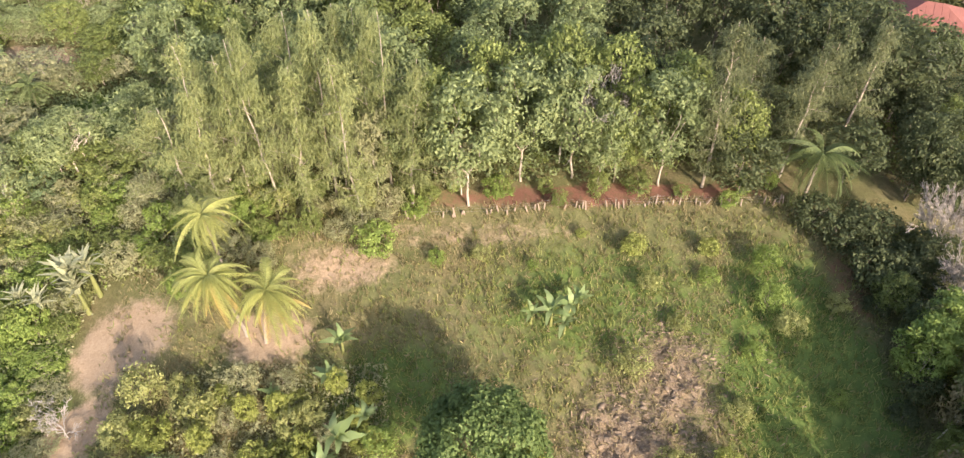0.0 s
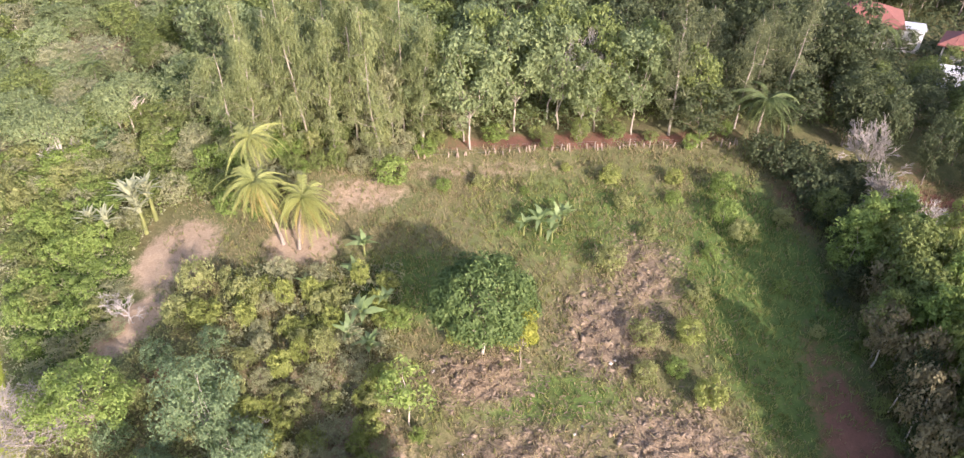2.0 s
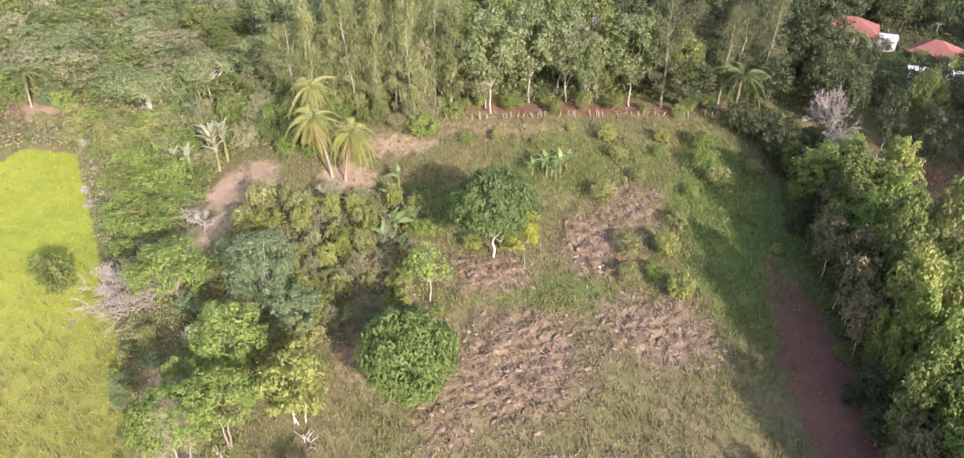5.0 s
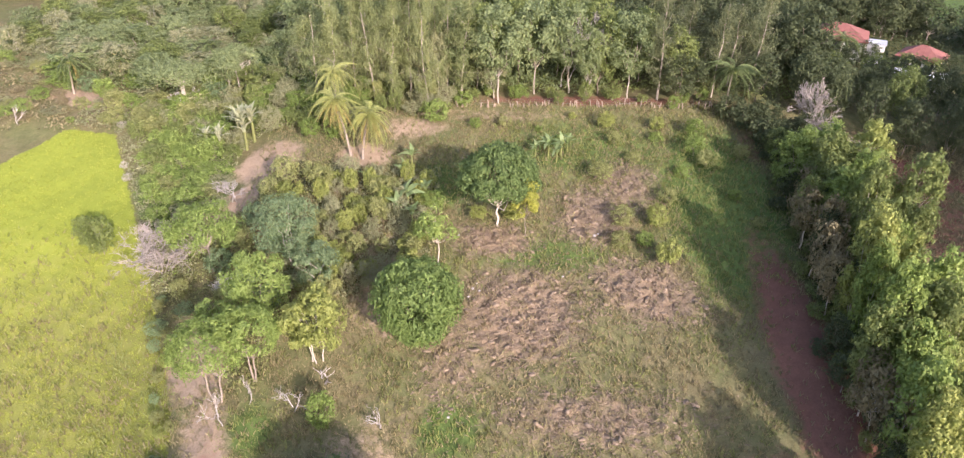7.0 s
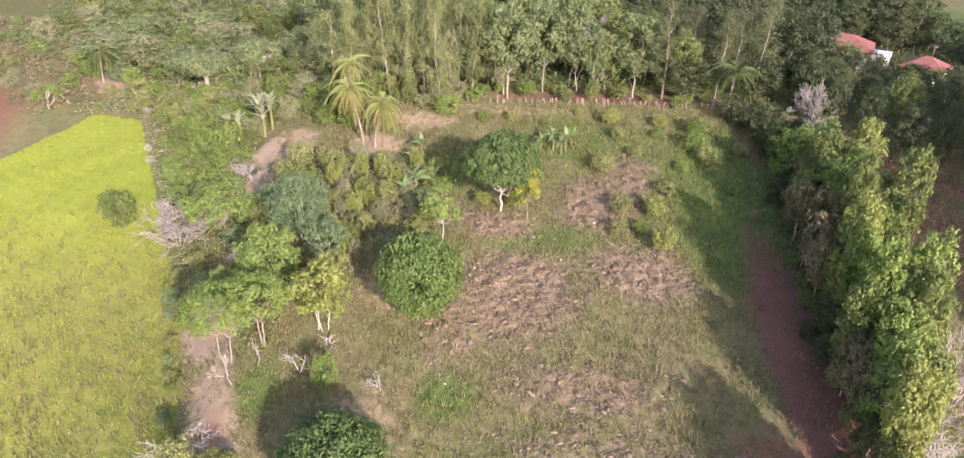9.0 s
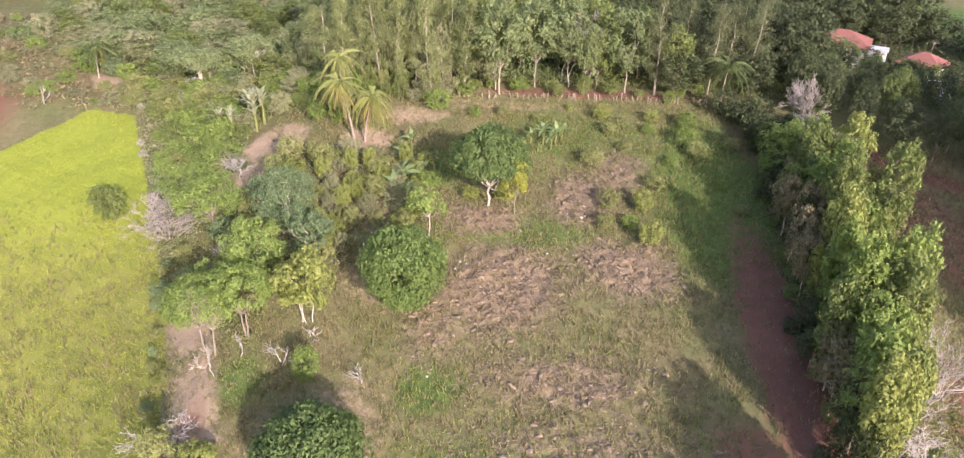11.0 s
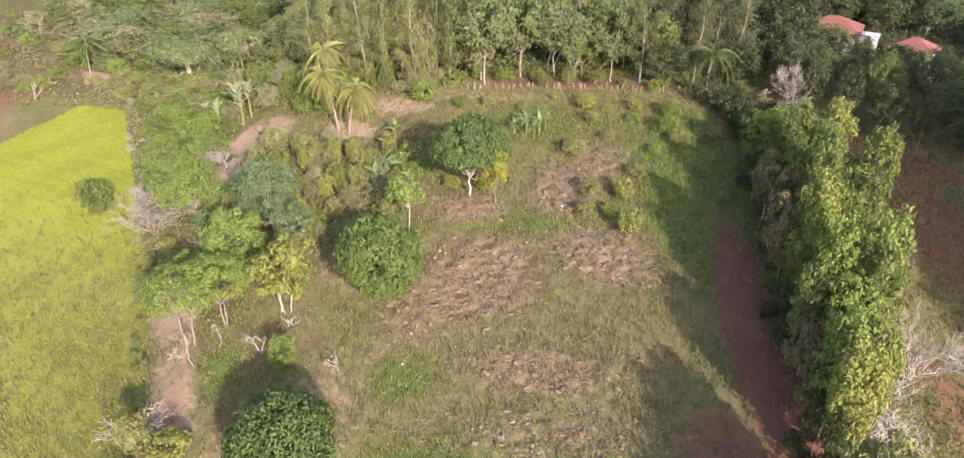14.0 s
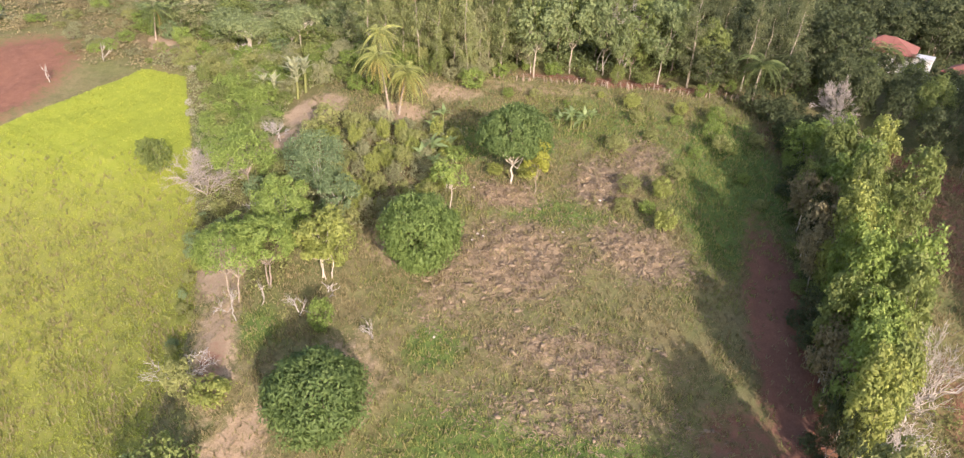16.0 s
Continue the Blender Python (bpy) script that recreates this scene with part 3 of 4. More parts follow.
coconut_palm(-64.5, 33.0, 5.2, (0.5, 0.0), "coconut palm at the edge of ploughed land", 1.0, 24, 1, fresh=FRONDS_GREEN)
coconut_palm(56.0, 47.5, 5.0, (0.3, 0.0), "coconut palm before a red-roofed house", 0.95, 24, 1, fresh=FRONDS_GREEN)


# ---- banana plants ----
def banana_leaf(seed, length=2.2, width=0.55, droop=0.5, tone=BANANA):
    r = np.random.default_rng(seed)
    n = 9
    t = np.linspace(0, 1, n)
    x, z = length * t * 0.85, length * (0.62 * t - (0.62 + droop) * t ** 2 * 0.8)
    w = width * 0.5 * np.sin(np.pi * (0.08 + 0.9 * t)) ** 0.7
    rows = []
    for s, lift in ((-1, 0.10), (0, 0.0), (1, 0.10)):
        rows.append(np.stack([x, s * w * (1 + r.normal(0, 0.12, n)), z + lift * np.abs(w)], 1))
    v = np.concatenate(rows)
    a = np.arange(n - 1)
    f = np.concatenate([np.stack([a, a + 1, n + a + 1, n + a], 1), np.stack([n + a, n + a + 1, 2 * n + a + 1, 2 * n + a], 1)])
    return make_mesh("leaf", v, f, tone)


PALE_BLADES = [banana_leaf(4, 1.8, 0.22, 0.25, PALE_LEAF), banana_leaf(5, 1.6, 0.2, 0.6, PALE_LEAF), banana_leaf(6, 1.6, 0.2, 0.1, PALE_LEAF)]
BLADES = [banana_leaf(1, 2.3, 0.6, 0.35), banana_leaf(2, 2.1, 0.55, 0.7), banana_leaf(3, 1.9, 0.5, 0.15)]


def banana_plant(x, y, height, label, count=9, group="banana plants", blades=BLADES, low=-15):
    root = new("banana_plant", None)
    root.location = (x, y, gz(x, y) - 0.05)
    k = height / 4.0
    child("stem", make_mesh("stem", *tube([(0, 0, -0.2), (0, 0, 0.6 * k), (0.03, 0, 1.3 * k), (0, 0, 2.0 * k)], [0.16 * k, 0.14 * k, 0.11 * k, 0.06 * k], 7), OLIVE), root)
    for i in range(count):
        s = k * rng.uniform(0.8, 1.15)
        m = Matrix.Translation((0, 0, (1.5 + 0.5 * (i / count)) * k)) @ Euler((rng.normal(0, 0.3), radians(rng.uniform(-72 + 0.25 * (low + 15), low)), i * 2.399)).to_matrix().to_4x4() @ Matrix.Diagonal((s, s, s, 1))
        child("leaf", blades[i % 3], root, "", m)
    tagged(root, label, "banana plant", group)


for bx, by, bh in ((-32.8, 16.0, 7.4), (-33.6, 16.6, 6.6), (-35.6, 14.6, 5.4), (-31.8, 16.8, 6.6), (-37.6, 15.4, 5.0), (-32.4, 15.2, 6.0)):
    banana_plant(bx, by, bh, "pale banana plant with ragged upright leaves on a bank", 26, "banana plants on the bank", PALE_BLADES, -52)
for bx, by, bh in ((7.0, 11.2, 3.8), (8.6, 11.9, 3.6), (5.4, 11.4, 2.6), (8.0, 10.3, 3.0), (9.4, 12.6, 2.8)):
    banana_plant(bx, by, bh, "dark green banana plant among dry grass", group="banana plants in the plot")
for bx, by, bh in ((-9.9, 9.5, 3.2), (-10.5, 6.3, 3.4), (-9.5, 1.6, 3.8), (-7.6, 3.2, 3.0), (-10.4, -0.4, 3.4), (-8.7, -1.6, 3.4), (-14.8, 5.4, 2.4)):
    banana_plant(bx, by, bh, "small banana plant at the edge of the brush", group="banana plants by the brush")


# ---- woods: shared meshes in several forms ----
def kinds(n, **kw):
    return [broadleaf(rng, **kw) for _ in range(n)]


WOOD = kinds(4, material=FOREST, bark=BARK, height=12.0, width=7.0, low=0.16, clumps=110, leaves=3800, leaf=(0.4, 0.2), gap=0.22, trunk_r=0.1, solid=0.4)
WOOD_LIGHT = kinds(4, material=GROVE, bark=GREY_BARK, height=12.0, width=7.0, low=0.24, clumps=120, leaves=4200, leaf=(0.38, 0.19), gap=0.21, trunk_r=0.1, solid=0.4)
HEDGE = kinds(3, material=OLIVE, bark=BARK, height=10.0, width=6.0, low=0.12, clumps=90, leaves=3600, leaf=(0.42, 0.2), gap=0.23, trunk_r=0.1, solid=0.4)
WOOD_SHADE = kinds(3, material=DEEP_SHADE, bark=BARK, height=12.0, width=7.0, low=0.14, clumps=90, leaves=2800, leaf=(0.46, 0.22), gap=0.23, trunk_r=0.1, solid=0.4)
WOOD_SLOPE = kinds(3, material=SLOPE, bark=PALE_BARK, height=12.0, width=7.0, low=0.14, clumps=100, leaves=3600, leaf=(0.42, 0.19), gap=0.21, trunk_r=0.1, solid=0.4)
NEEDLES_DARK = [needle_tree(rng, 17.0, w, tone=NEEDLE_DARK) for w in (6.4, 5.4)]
NEEDLES = [needle_tree(rng, 17.0, w) for w in (7.0, 5.6, 8.0, 6.2, 7.4)]
BUSH = {
    "olive": kinds(3, material=OLIVE, bark=BARK, height=4.0, width=4.4, low=0.05, clumps=60, leaves=1700, leaf=(0.3, 0.16), gap=0.24, trunk_r=0.05, solid=0.5),
    "green": kinds(3, material=DOME, bark=BARK, height=4.0, width=4.4, low=0.05, clumps=60, leaves=1700, leaf=(0.3, 0.16), gap=0.24, trunk_r=0.05, solid=0.5),
    "yellow": kinds(2, material=YELLOWISH, bark=BARK, height=4.0, width=4.2, low=0.05, clumps=70, leaves=2000, leaf=(0.31, 0.16), gap=0.23, trunk_r=0.05, solid=0.4),
    "dark": kinds(2, material=FOREST, bark=BARK, height=4.0, width=4.4, low=0.05, clumps=60, leaves=1700, leaf=(0.3, 0.16), gap=0.24, trunk_r=0.05, solid=0.5),
    "grey": kinds(2, material=BLUISH, bark=BARK, height=4.0, width=4.4, low=0.05, clumps=70, leaves=2200, leaf=(0.26, 0.12), gap=0.23, trunk_r=0.05, solid=0.4),
}
ROW_Y, ROW_G, ROW_P = (kinds(2, material=m, bark=GREY_BARK, height=12.0, width=4.8, low=0.12, clumps=150, leaves=4600, leaf=(0.38, 0.18), gap=0.24, trunk_r=0.1, solid=0.4) for m in (YELLOWISH, DOME, FOREST))
HEDGE_G = kinds(2, material=DOME, bark=BARK, height=10.0, width=6.0, low=0.12, clumps=90, leaves=3600, leaf=(0.42, 0.2), gap=0.23, trunk_r=0.1, solid=0.4)
BUSH["brown"] = kinds(2, material=DRY_LEAF, bark=BARK, height=4.0, width=4.4, low=0.05, clumps=70, leaves=1800, leaf=(0.24, 0.12), gap=0.23, trunk_r=0.05, solid=0.4)
BUSH["straw"] = kinds(2, material=SLOPE, bark=BARK, height=4.0, width=4.4, low=0.05, clumps=70, leaves=2200, leaf=(0.24, 0.11), gap=0.23, trunk_r=0.05, solid=0.4)
BUSH["pale"] = kinds(1, material=BLOSSOM, bark=BARK, height=4.0, width=4.4, low=0.05, clumps=70, leaves=1800, leaf=(0.24, 0.14), gap=0.23, trunk_r=0.05, solid=0.4)
# bush whose leaf colour holds the shade of corner and row foot
BUSH["shade"] = kinds(2, material=DEEP_SHADE, bark=BARK, height=4.0, width=4.4, low=0.05, clumps=60, leaves=1700, leaf=(0.32, 0.16), gap=0.23, trunk_r=0.05, solid=0.4)
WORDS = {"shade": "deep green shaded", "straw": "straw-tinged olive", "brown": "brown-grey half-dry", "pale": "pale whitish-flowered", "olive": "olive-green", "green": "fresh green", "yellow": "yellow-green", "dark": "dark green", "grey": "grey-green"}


def wood_tree(kinds_list, base_h, base_w, x, y, h, w, label, group, kind=""):
    kind = kind or ("boundary_tree" if "row" in group else "woodland_tree" if "woodland" in group else "broadleaf_tree")
    tr, cr = kinds_list[rng.integers(len(kinds_list))]
    place(kind, (("trunk", tr), ("crown", cr)), x, y, rng.uniform(0, 360), (w / base_w, h / base_h), label, "tree", group, (rng.normal(0, 2), rng.normal(0, 2)))


def bush(tone, x, y, w, h, where, group, kind="bush"):
    tr, cr = BUSH[tone][rng.integers(len(BUSH[tone]))]
    place(kind, (("stem", tr), ("foliage", cr)), x, y, rng.uniform(0, 360), (w / 4.4, h / 4.0), WORDS[tone] + " leafy " + kind + " " + where, kind, group)


def scatter(n, sample, apart, tries=60):
    """n points from sample(), no two nearer than apart."""
    out = []
    for _ in range(n * tries):
        p = sample()
        if p is None:
            continue
        if all((p[0] - q[0]) ** 2 + (p[1] - q[1]) ** 2 > apart ** 2 for q in out):
            out.append(p)
            if len(out) == n:
                break
    return out


def box(x0, x1, y0, y1, test=None):
    def sample():
        p = (rng.uniform(x0, x1), rng.uniform(y0, y1))
        return p if test is None or test(*p) else None
    return sample


# casuarinas behind the fence
for x, y, h in ((-9.1, 21.6, 17.5), (-16.4, 23.3, 17.2), (-11.7, 25.1, 18.6), (-6.6, 26.0, 18.2), (-13.8, 22.6, 15.5), (-19.2, 24.5, 15.5), (-21.5, 22.6, 14.0), (-8.0, 28.5, 17.0), (-15.0, 28.0, 17.0),
                (-4.6, 24.0, 14.5), (-18.0, 28.5, 16.0), (-22.5, 27.0, 15.0), (-11.0, 30.5, 16.0), (-24.5, 23.8, 12.5), (22.6, 25.2, 17.0), (30.3, 26.3, 13.0), (36.2, 29.0, 14.5), (33.5, 30.5, 12.0), (27.0, 31.0, 12.0)):
    # right of x = 20 the copies with shade in their colour
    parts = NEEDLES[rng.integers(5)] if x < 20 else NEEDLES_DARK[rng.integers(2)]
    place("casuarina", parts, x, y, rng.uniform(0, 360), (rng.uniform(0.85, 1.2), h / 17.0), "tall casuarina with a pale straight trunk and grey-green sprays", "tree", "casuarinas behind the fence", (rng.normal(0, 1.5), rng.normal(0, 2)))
for x, y in scatter(24, box(-25, 0, 24.5, 35), 3.0):
    wood_tree(WOOD_LIGHT if rng.random() < 0.6 else WOOD_SLOPE, 12.0, 7.0, x, y, rng.uniform(6.5, 10.5), rng.uniform(4.0, 5.6), "leafy tree filling the gaps between casuarinas", "trees between casuarinas")
for x, y in scatter(22, box(-25, -4, 20.4, 25.0), 1.7):
    bush(("olive", "green", "straw", "dark")[rng.integers(4)], x, y, rng.uniform(2.0, 3.4), rng.uniform(1.8, 4.0), "at the feet of casuarinas", "bushes under the casuarinas")
# broad trees along the fence
for x, y, h, w, src in ((0.6, 23.6, 14.0, 8.0, WOOD_LIGHT), (-2.6, 27.5, 13.0, 7.0, WOOD), (5.6, 26.6, 13.5, 7.4, WOOD_LIGHT), (10.4, 26.8, 13.2, 7.4, WOOD_LIGHT), (14.4, 26.2, 11.5, 6.0, WOOD), (18.6, 25.6, 12.6, 7.2, WOOD_LIGHT),
                        (3.4, 30.5, 13.5, 7.4, WOOD), (9.0, 31.5, 14.0, 7.0, WOOD), (15.0, 31.0, 13.0, 7.4, WOOD), (20.5, 30.0, 12.0, 6.6, WOOD), (25.5, 27.2, 10.0, 5.6, WOOD), (12.4, 25.0, 10.5, 4.6, WOOD_LIGHT)):
    wood_tree(src, 12.0, 7.0, x, y, h, w, "broad leafy tree with bare pale trunk behind the fence", "trees along the fence")
# woods behind, in darker shade-toned leaves towards the right
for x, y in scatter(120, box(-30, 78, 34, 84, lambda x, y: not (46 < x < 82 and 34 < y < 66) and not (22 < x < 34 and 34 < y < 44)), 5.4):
    wood_tree(WOOD_SHADE if x > 13 + rng.normal(0, 3) else (WOOD if rng.random() < 0.3 else WOOD_LIGHT), 12.0, 7.0, x, y, rng.uniform(9.5, 13.5), rng.uniform(6.2, 9.0), "leafy woodland tree in a closed canopy", "woodland trees")
# corner trees in the same shade-toned leaves
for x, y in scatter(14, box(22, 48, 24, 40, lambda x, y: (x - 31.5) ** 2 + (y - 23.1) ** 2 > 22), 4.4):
    wood_tree(WOOD_SHADE, 12.0, 7.0, x, y, rng.uniform(7, 10), rng.uniform(5, 7), "shaded woodland tree at the corner of the plot", "woodland trees")
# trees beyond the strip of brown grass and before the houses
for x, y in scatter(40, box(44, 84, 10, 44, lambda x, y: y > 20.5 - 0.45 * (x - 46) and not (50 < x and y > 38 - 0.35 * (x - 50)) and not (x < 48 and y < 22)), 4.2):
    wood_tree(WOOD_SHADE if rng.random() < 0.7 else WOOD, 12.0, 7.0, x, y, rng.uniform(8.0, 10.5) * (1.0 if y < 26 else 0.8), rng.uniform(4.0, 5.6), "slim tree with pale trunk at the edge of a brown field", "trees before the houses")
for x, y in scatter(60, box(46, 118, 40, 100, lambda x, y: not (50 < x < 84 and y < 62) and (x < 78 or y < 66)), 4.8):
    wood_tree(WOOD_SHADE, 12.0, 7.0, x, y, rng.uniform(7, 10), rng.uniform(6.5, 9), "dark woodland tree behind the houses", "woodland trees")

for x, y, h in ((54.6, 50.6, 5.2), (58.4, 49.8, 4.8), (62.0, 50.0, 4.6), (65.2, 43.6, 5.0), (68.6, 42.6, 4.6), (72.4, 43.4, 5.2), (64.8, 53.6, 4.0)):
    wood_tree(WOOD_SHADE if rng.random() < 0.5 else WOOD, 12.0, 7.0, x, y, h, rng.uniform(3.4, 4.6), "low leafy tree before a red-roofed house", "trees before the houses")

# the row of trees on the plot's right side
BARE_SPOTS = ((36.8, -34.0), (38.8, -29.6), (40.4, -26.0), (39.6, -33.0), (41.4, 17.5), (41.0, 12.0), (42.0, 9.0))


def row_x(y):
    return 37.4 + 0.09 * min(y, 0.0)


ROW = scatter(42, lambda: (lambda y: (row_x(y) + rng.normal(1.1, 1.3), y))(rng.uniform(-35, 9)), 2.1)
for x, y in ROW:
    if any((x - a) ** 2 + (y - b) ** 2 < 5.0 for a, b in BARE_SPOTS):
        continue
    if y < -31 and x > 36.0:
        continue
    src = (ROW_Y, ROW_G, ROW_P, ROW_G, ROW_P, ROW_G, ROW_P)[rng.integers(7)]
    h = rng.uniform(13.5, 17.0) * (0.58 if y > 3 else 0.8 if y > -6 else 1.0) * (0.94 if y < -31 else 1.0)
    wood_tree(src, 12.0, 4.8, x, y, h, rng.uniform(3.6, 4.8), "sunlit unseen leafy tree added south of a boundary row for shade", "boundary row trees")
# dark leaves colour in the row's shaded left side
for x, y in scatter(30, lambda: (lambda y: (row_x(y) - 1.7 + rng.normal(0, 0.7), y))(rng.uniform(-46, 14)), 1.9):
    wood_tree((WOOD_SHADE, WOOD, WOOD_SHADE)[rng.integers(3)], 10.0, 6.0, x, y, rng.uniform(3.5, 8.0) * (0.7 if y > 2 else 1.0), rng.uniform(2.0, 3.2), "lower tree with shade in its leaf colour beside a boundary row", "lower row trees")
DRYING = kinds(2, material=DRY_LEAF, bark=PALE_BARK, height=6.0, width=5.0, low=0.3, clumps=34, leaves=1900, leaf=(0.34, 0.17), gap=0.27, trunk_r=0.09, solid=0.5)
for x, y, h in ((32.8, -24.8, 8.4), (32.4, -27.6, 8.6), (32.8, -30.4, 8.0), (33.6, -8.0, 9.6), (33.4, -11.0, 9.0), (33.8, -4.0, 8.0), (33.2, -14.0, 8.4), (35.4, 1.0, 7.0), (39.2, 7.0, 7.0)):
    wood_tree(DRYING, 6.0, 5.0, x, y, h, rng.uniform(3.8, 4.8), "tree with thin drying grey-brown leaves", "drying trees")
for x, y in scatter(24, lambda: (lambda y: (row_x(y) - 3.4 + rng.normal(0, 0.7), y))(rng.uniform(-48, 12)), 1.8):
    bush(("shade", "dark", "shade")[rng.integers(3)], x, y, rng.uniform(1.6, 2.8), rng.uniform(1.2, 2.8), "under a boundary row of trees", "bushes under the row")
# corner bushes, their shade coloured into the leaves
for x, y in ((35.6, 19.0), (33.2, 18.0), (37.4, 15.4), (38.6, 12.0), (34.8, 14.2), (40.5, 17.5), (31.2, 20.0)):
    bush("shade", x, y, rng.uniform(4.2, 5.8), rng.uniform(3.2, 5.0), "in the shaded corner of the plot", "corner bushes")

for x, y, h in ((42.6, 6.6, 6.5), (40.4, 14.6, 5.0), (43.8, 21.8, 7.0), (42.2, 24.6, 7.5)):
    wood_tree(HEDGE_G if y < 10 else WOOD_SHADE, 10.0, 6.0, x, y, h, rng.uniform(3.6, 4.6), "leafy tree at the end of a boundary row", "boundary row trees")
# the row continued south out of view, added to shade the red lane
for x, y in scatter(20, box(31, 45, -76, -50), 3.4):
    wood_tree(HEDGE, 10.0, 6.0, x, y, rng.uniform(10, 13), rng.uniform(5.5, 7), "unseen leafy tree added south of a boundary row for shade", "boundary row trees")

# taller trees added at the south, sized to throw long shadows
for x, y, h in ((31.6, -42.6, 15.5), (30.8, -45.2, 16.0), (33.0, -46.6, 16.5), (34.6, -48.0, 17.0), (31.8, -50.5, 17.0), (36.0, -52.0, 18.0), (33.0, -54.5, 18.5), (30.6, -55.0, 17.0), (31.4, -59.0, 18.0), (34.4, -58.0, 18.0)):
    wood_tree(HEDGE, 10.0, 6.0, x, y, h, rng.uniform(4.6, 5.8), "tall leafy tree added south of a boundary row to cast shadows", "boundary row trees")
# unseen trees on the added eastern hill, placed to shade the right side
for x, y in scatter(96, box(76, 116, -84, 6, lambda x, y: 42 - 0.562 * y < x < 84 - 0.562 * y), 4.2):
    wood_tree(WOOD_SHADE, 12.0, 7.0, x, y, rng.uniform(20, 27), rng.uniform(8, 11), "unseen tall tree on an added hill, placed to cast shade", "tall shading trees", "shading_tree")

# brush on the left side of the plot
for x, y in scatter(62, box(-20.0, -7.5, -13.0, 6.5), 1.35):
    bush(("straw", "yellow", "olive", "straw", "yellow")[rng.integers(5)], x, y, rng.uniform(1.8, 3.0), rng.uniform(1.6, 3.6), "in tall brush beside the plot", "tall brush")
for x, y in scatter(12, box(-34, -21, -16, 1, lambda x, y: (x + 37.5) ** 2 + (y + 7.0) ** 2 > 22), 3.0):
    bush(("olive", "green", "grey", "olive")[rng.integers(4)], x, y, rng.uniform(2.0, 3.6), rng.uniform(1.6, 3.4), "among a group of trees", "bushes among the trees")
for x, y in ((-23.4, 2.6), (-24.8, 6.2), (-21.6, 6.0), (-25.6, 3.0), (-20.0, 3.8)):
    bush("yellow" if rng.random() < 0.3 else "olive", x, y, rng.uniform(2.6, 3.8), rng.uniform(2.4, 4.0), "before a bank of bare soil", "bushes before the bank")
for x, y in scatter(64, box(-56, -30, -8, 28, lambda x, y: zone_field(np.float64(x - 2.0), np.float64(y)) < 0.05 and x < -33 and x > -40 - 0.55 * (y + 10)), 1.9):
    bush(("green", "straw", "olive", "dark", "green")[rng.integers(5)], x, y, rng.uniform(2.4, 4.4), rng.uniform(1.6, 3.6), "in dense brush beside the bright field", "brush beside the field")
for x, y in scatter(50, box(-46, -16, 14.5, 28, lambda x, y: y > 17 or x < -33 or -24 < x < -19), 2.1):
    bush(("green", "straw", "dark", "green")[rng.integers(4)], x, y, rng.uniform(2.4, 4.4), rng.uniform(1.8, 3.8), "on brushy ground below the casuarinas", "brush below the casuarinas")
for x, y in scatter(90, box(-84, -24, 26, 74, lambda x, y: y > 26 + 0.5 * max(0, -x - 50) and not (-47 < x < -30 and 36 < y < 47 and (x + 38.5) ** 2 / 60 + (y - 41) ** 2 / 22 < 1) and not (-66 < x < -46 and 47 < y < 62 and (x + 54) ** 2 / 90 + (y - 53) ** 2 / 20 < 1)), 3.2):
    bush(("green", "straw", "green", "olive", "grey", "straw")[rng.integers(6)], x, y, rng.uniform(3.0, 6.0), rng.uniform(1.8, 3.8), "on an overgrown slope", "brush on the slope", "shrub")
for x, y in scatter(105, box(-84, -26, 24, 76, lambda x, y: y > 30 + 0.5 * max(0, -x - 48) and not ((x + 38.5) ** 2 / 70 + (y - 41) ** 2 / 30 < 1) and not ((x + 54) ** 2 / 110 + (y - 53) ** 2 / 30 < 1)), 3.7):
    wood_tree((WOOD_SLOPE, WOOD, WOOD_LIGHT, WOOD_LIGHT, WOOD)[rng.integers(5)], 12.0, 7.0, x, y, rng.uniform(4.4, 8.0), rng.uniform(4.4, 7.5), "low spreading tree on an overgrown slope", "trees on the slope")
for x, y in scatter(70, box(-150, -20, 76, 130), 7.5):
    wood_tree(WOOD if rng.random() < 0.6 else WOOD_LIGHT, 12.0, 7.0, x, y, rng.uniform(7, 11), rng.uniform(8, 12), "distant woodland tree on a far slope", "far woodland trees")
# ragged edge between the bright field and the plot
for i in range(16):
    f = i / 15
    x, y = -26.0 - 8.6 * f + rng.normal(0, 0.5), -34 + 24 * f + rng.normal(0, 0.7)
    bush(("olive", "yellow", "olive", "grey")[i % 4], x, y, rng.uniform(0.8, 1.7), rng.uniform(0.7, 1.8), "on the ragged edge of the bright field", "field edge bushes")
for x, y in scatter(22, box(-76, -50, 22.5, 36, lambda x, y: zone_field(np.float64(x), np.float64(y - 1.5)) < 0.05 and y > 24 - 0.1 * (x + 60)), 2.2):
    bush(("olive", "brown", "brown", "green")[rng.integers(4)], x, y, rng.uniform(1.4, 3.0), rng.uniform(1.0, 2.2), "on scrubby ground beyond the bright field", "scrub beyond the field", "shrub")
for x, y, w in ((-47.0, 10.8, 1.6), (-48.6, 13.6, 1.3), (-52.6, 22.8, 1.5)):
    bush("pale", x, y, w, 1.1, "at the margin of the bright field", "flowering bushes")
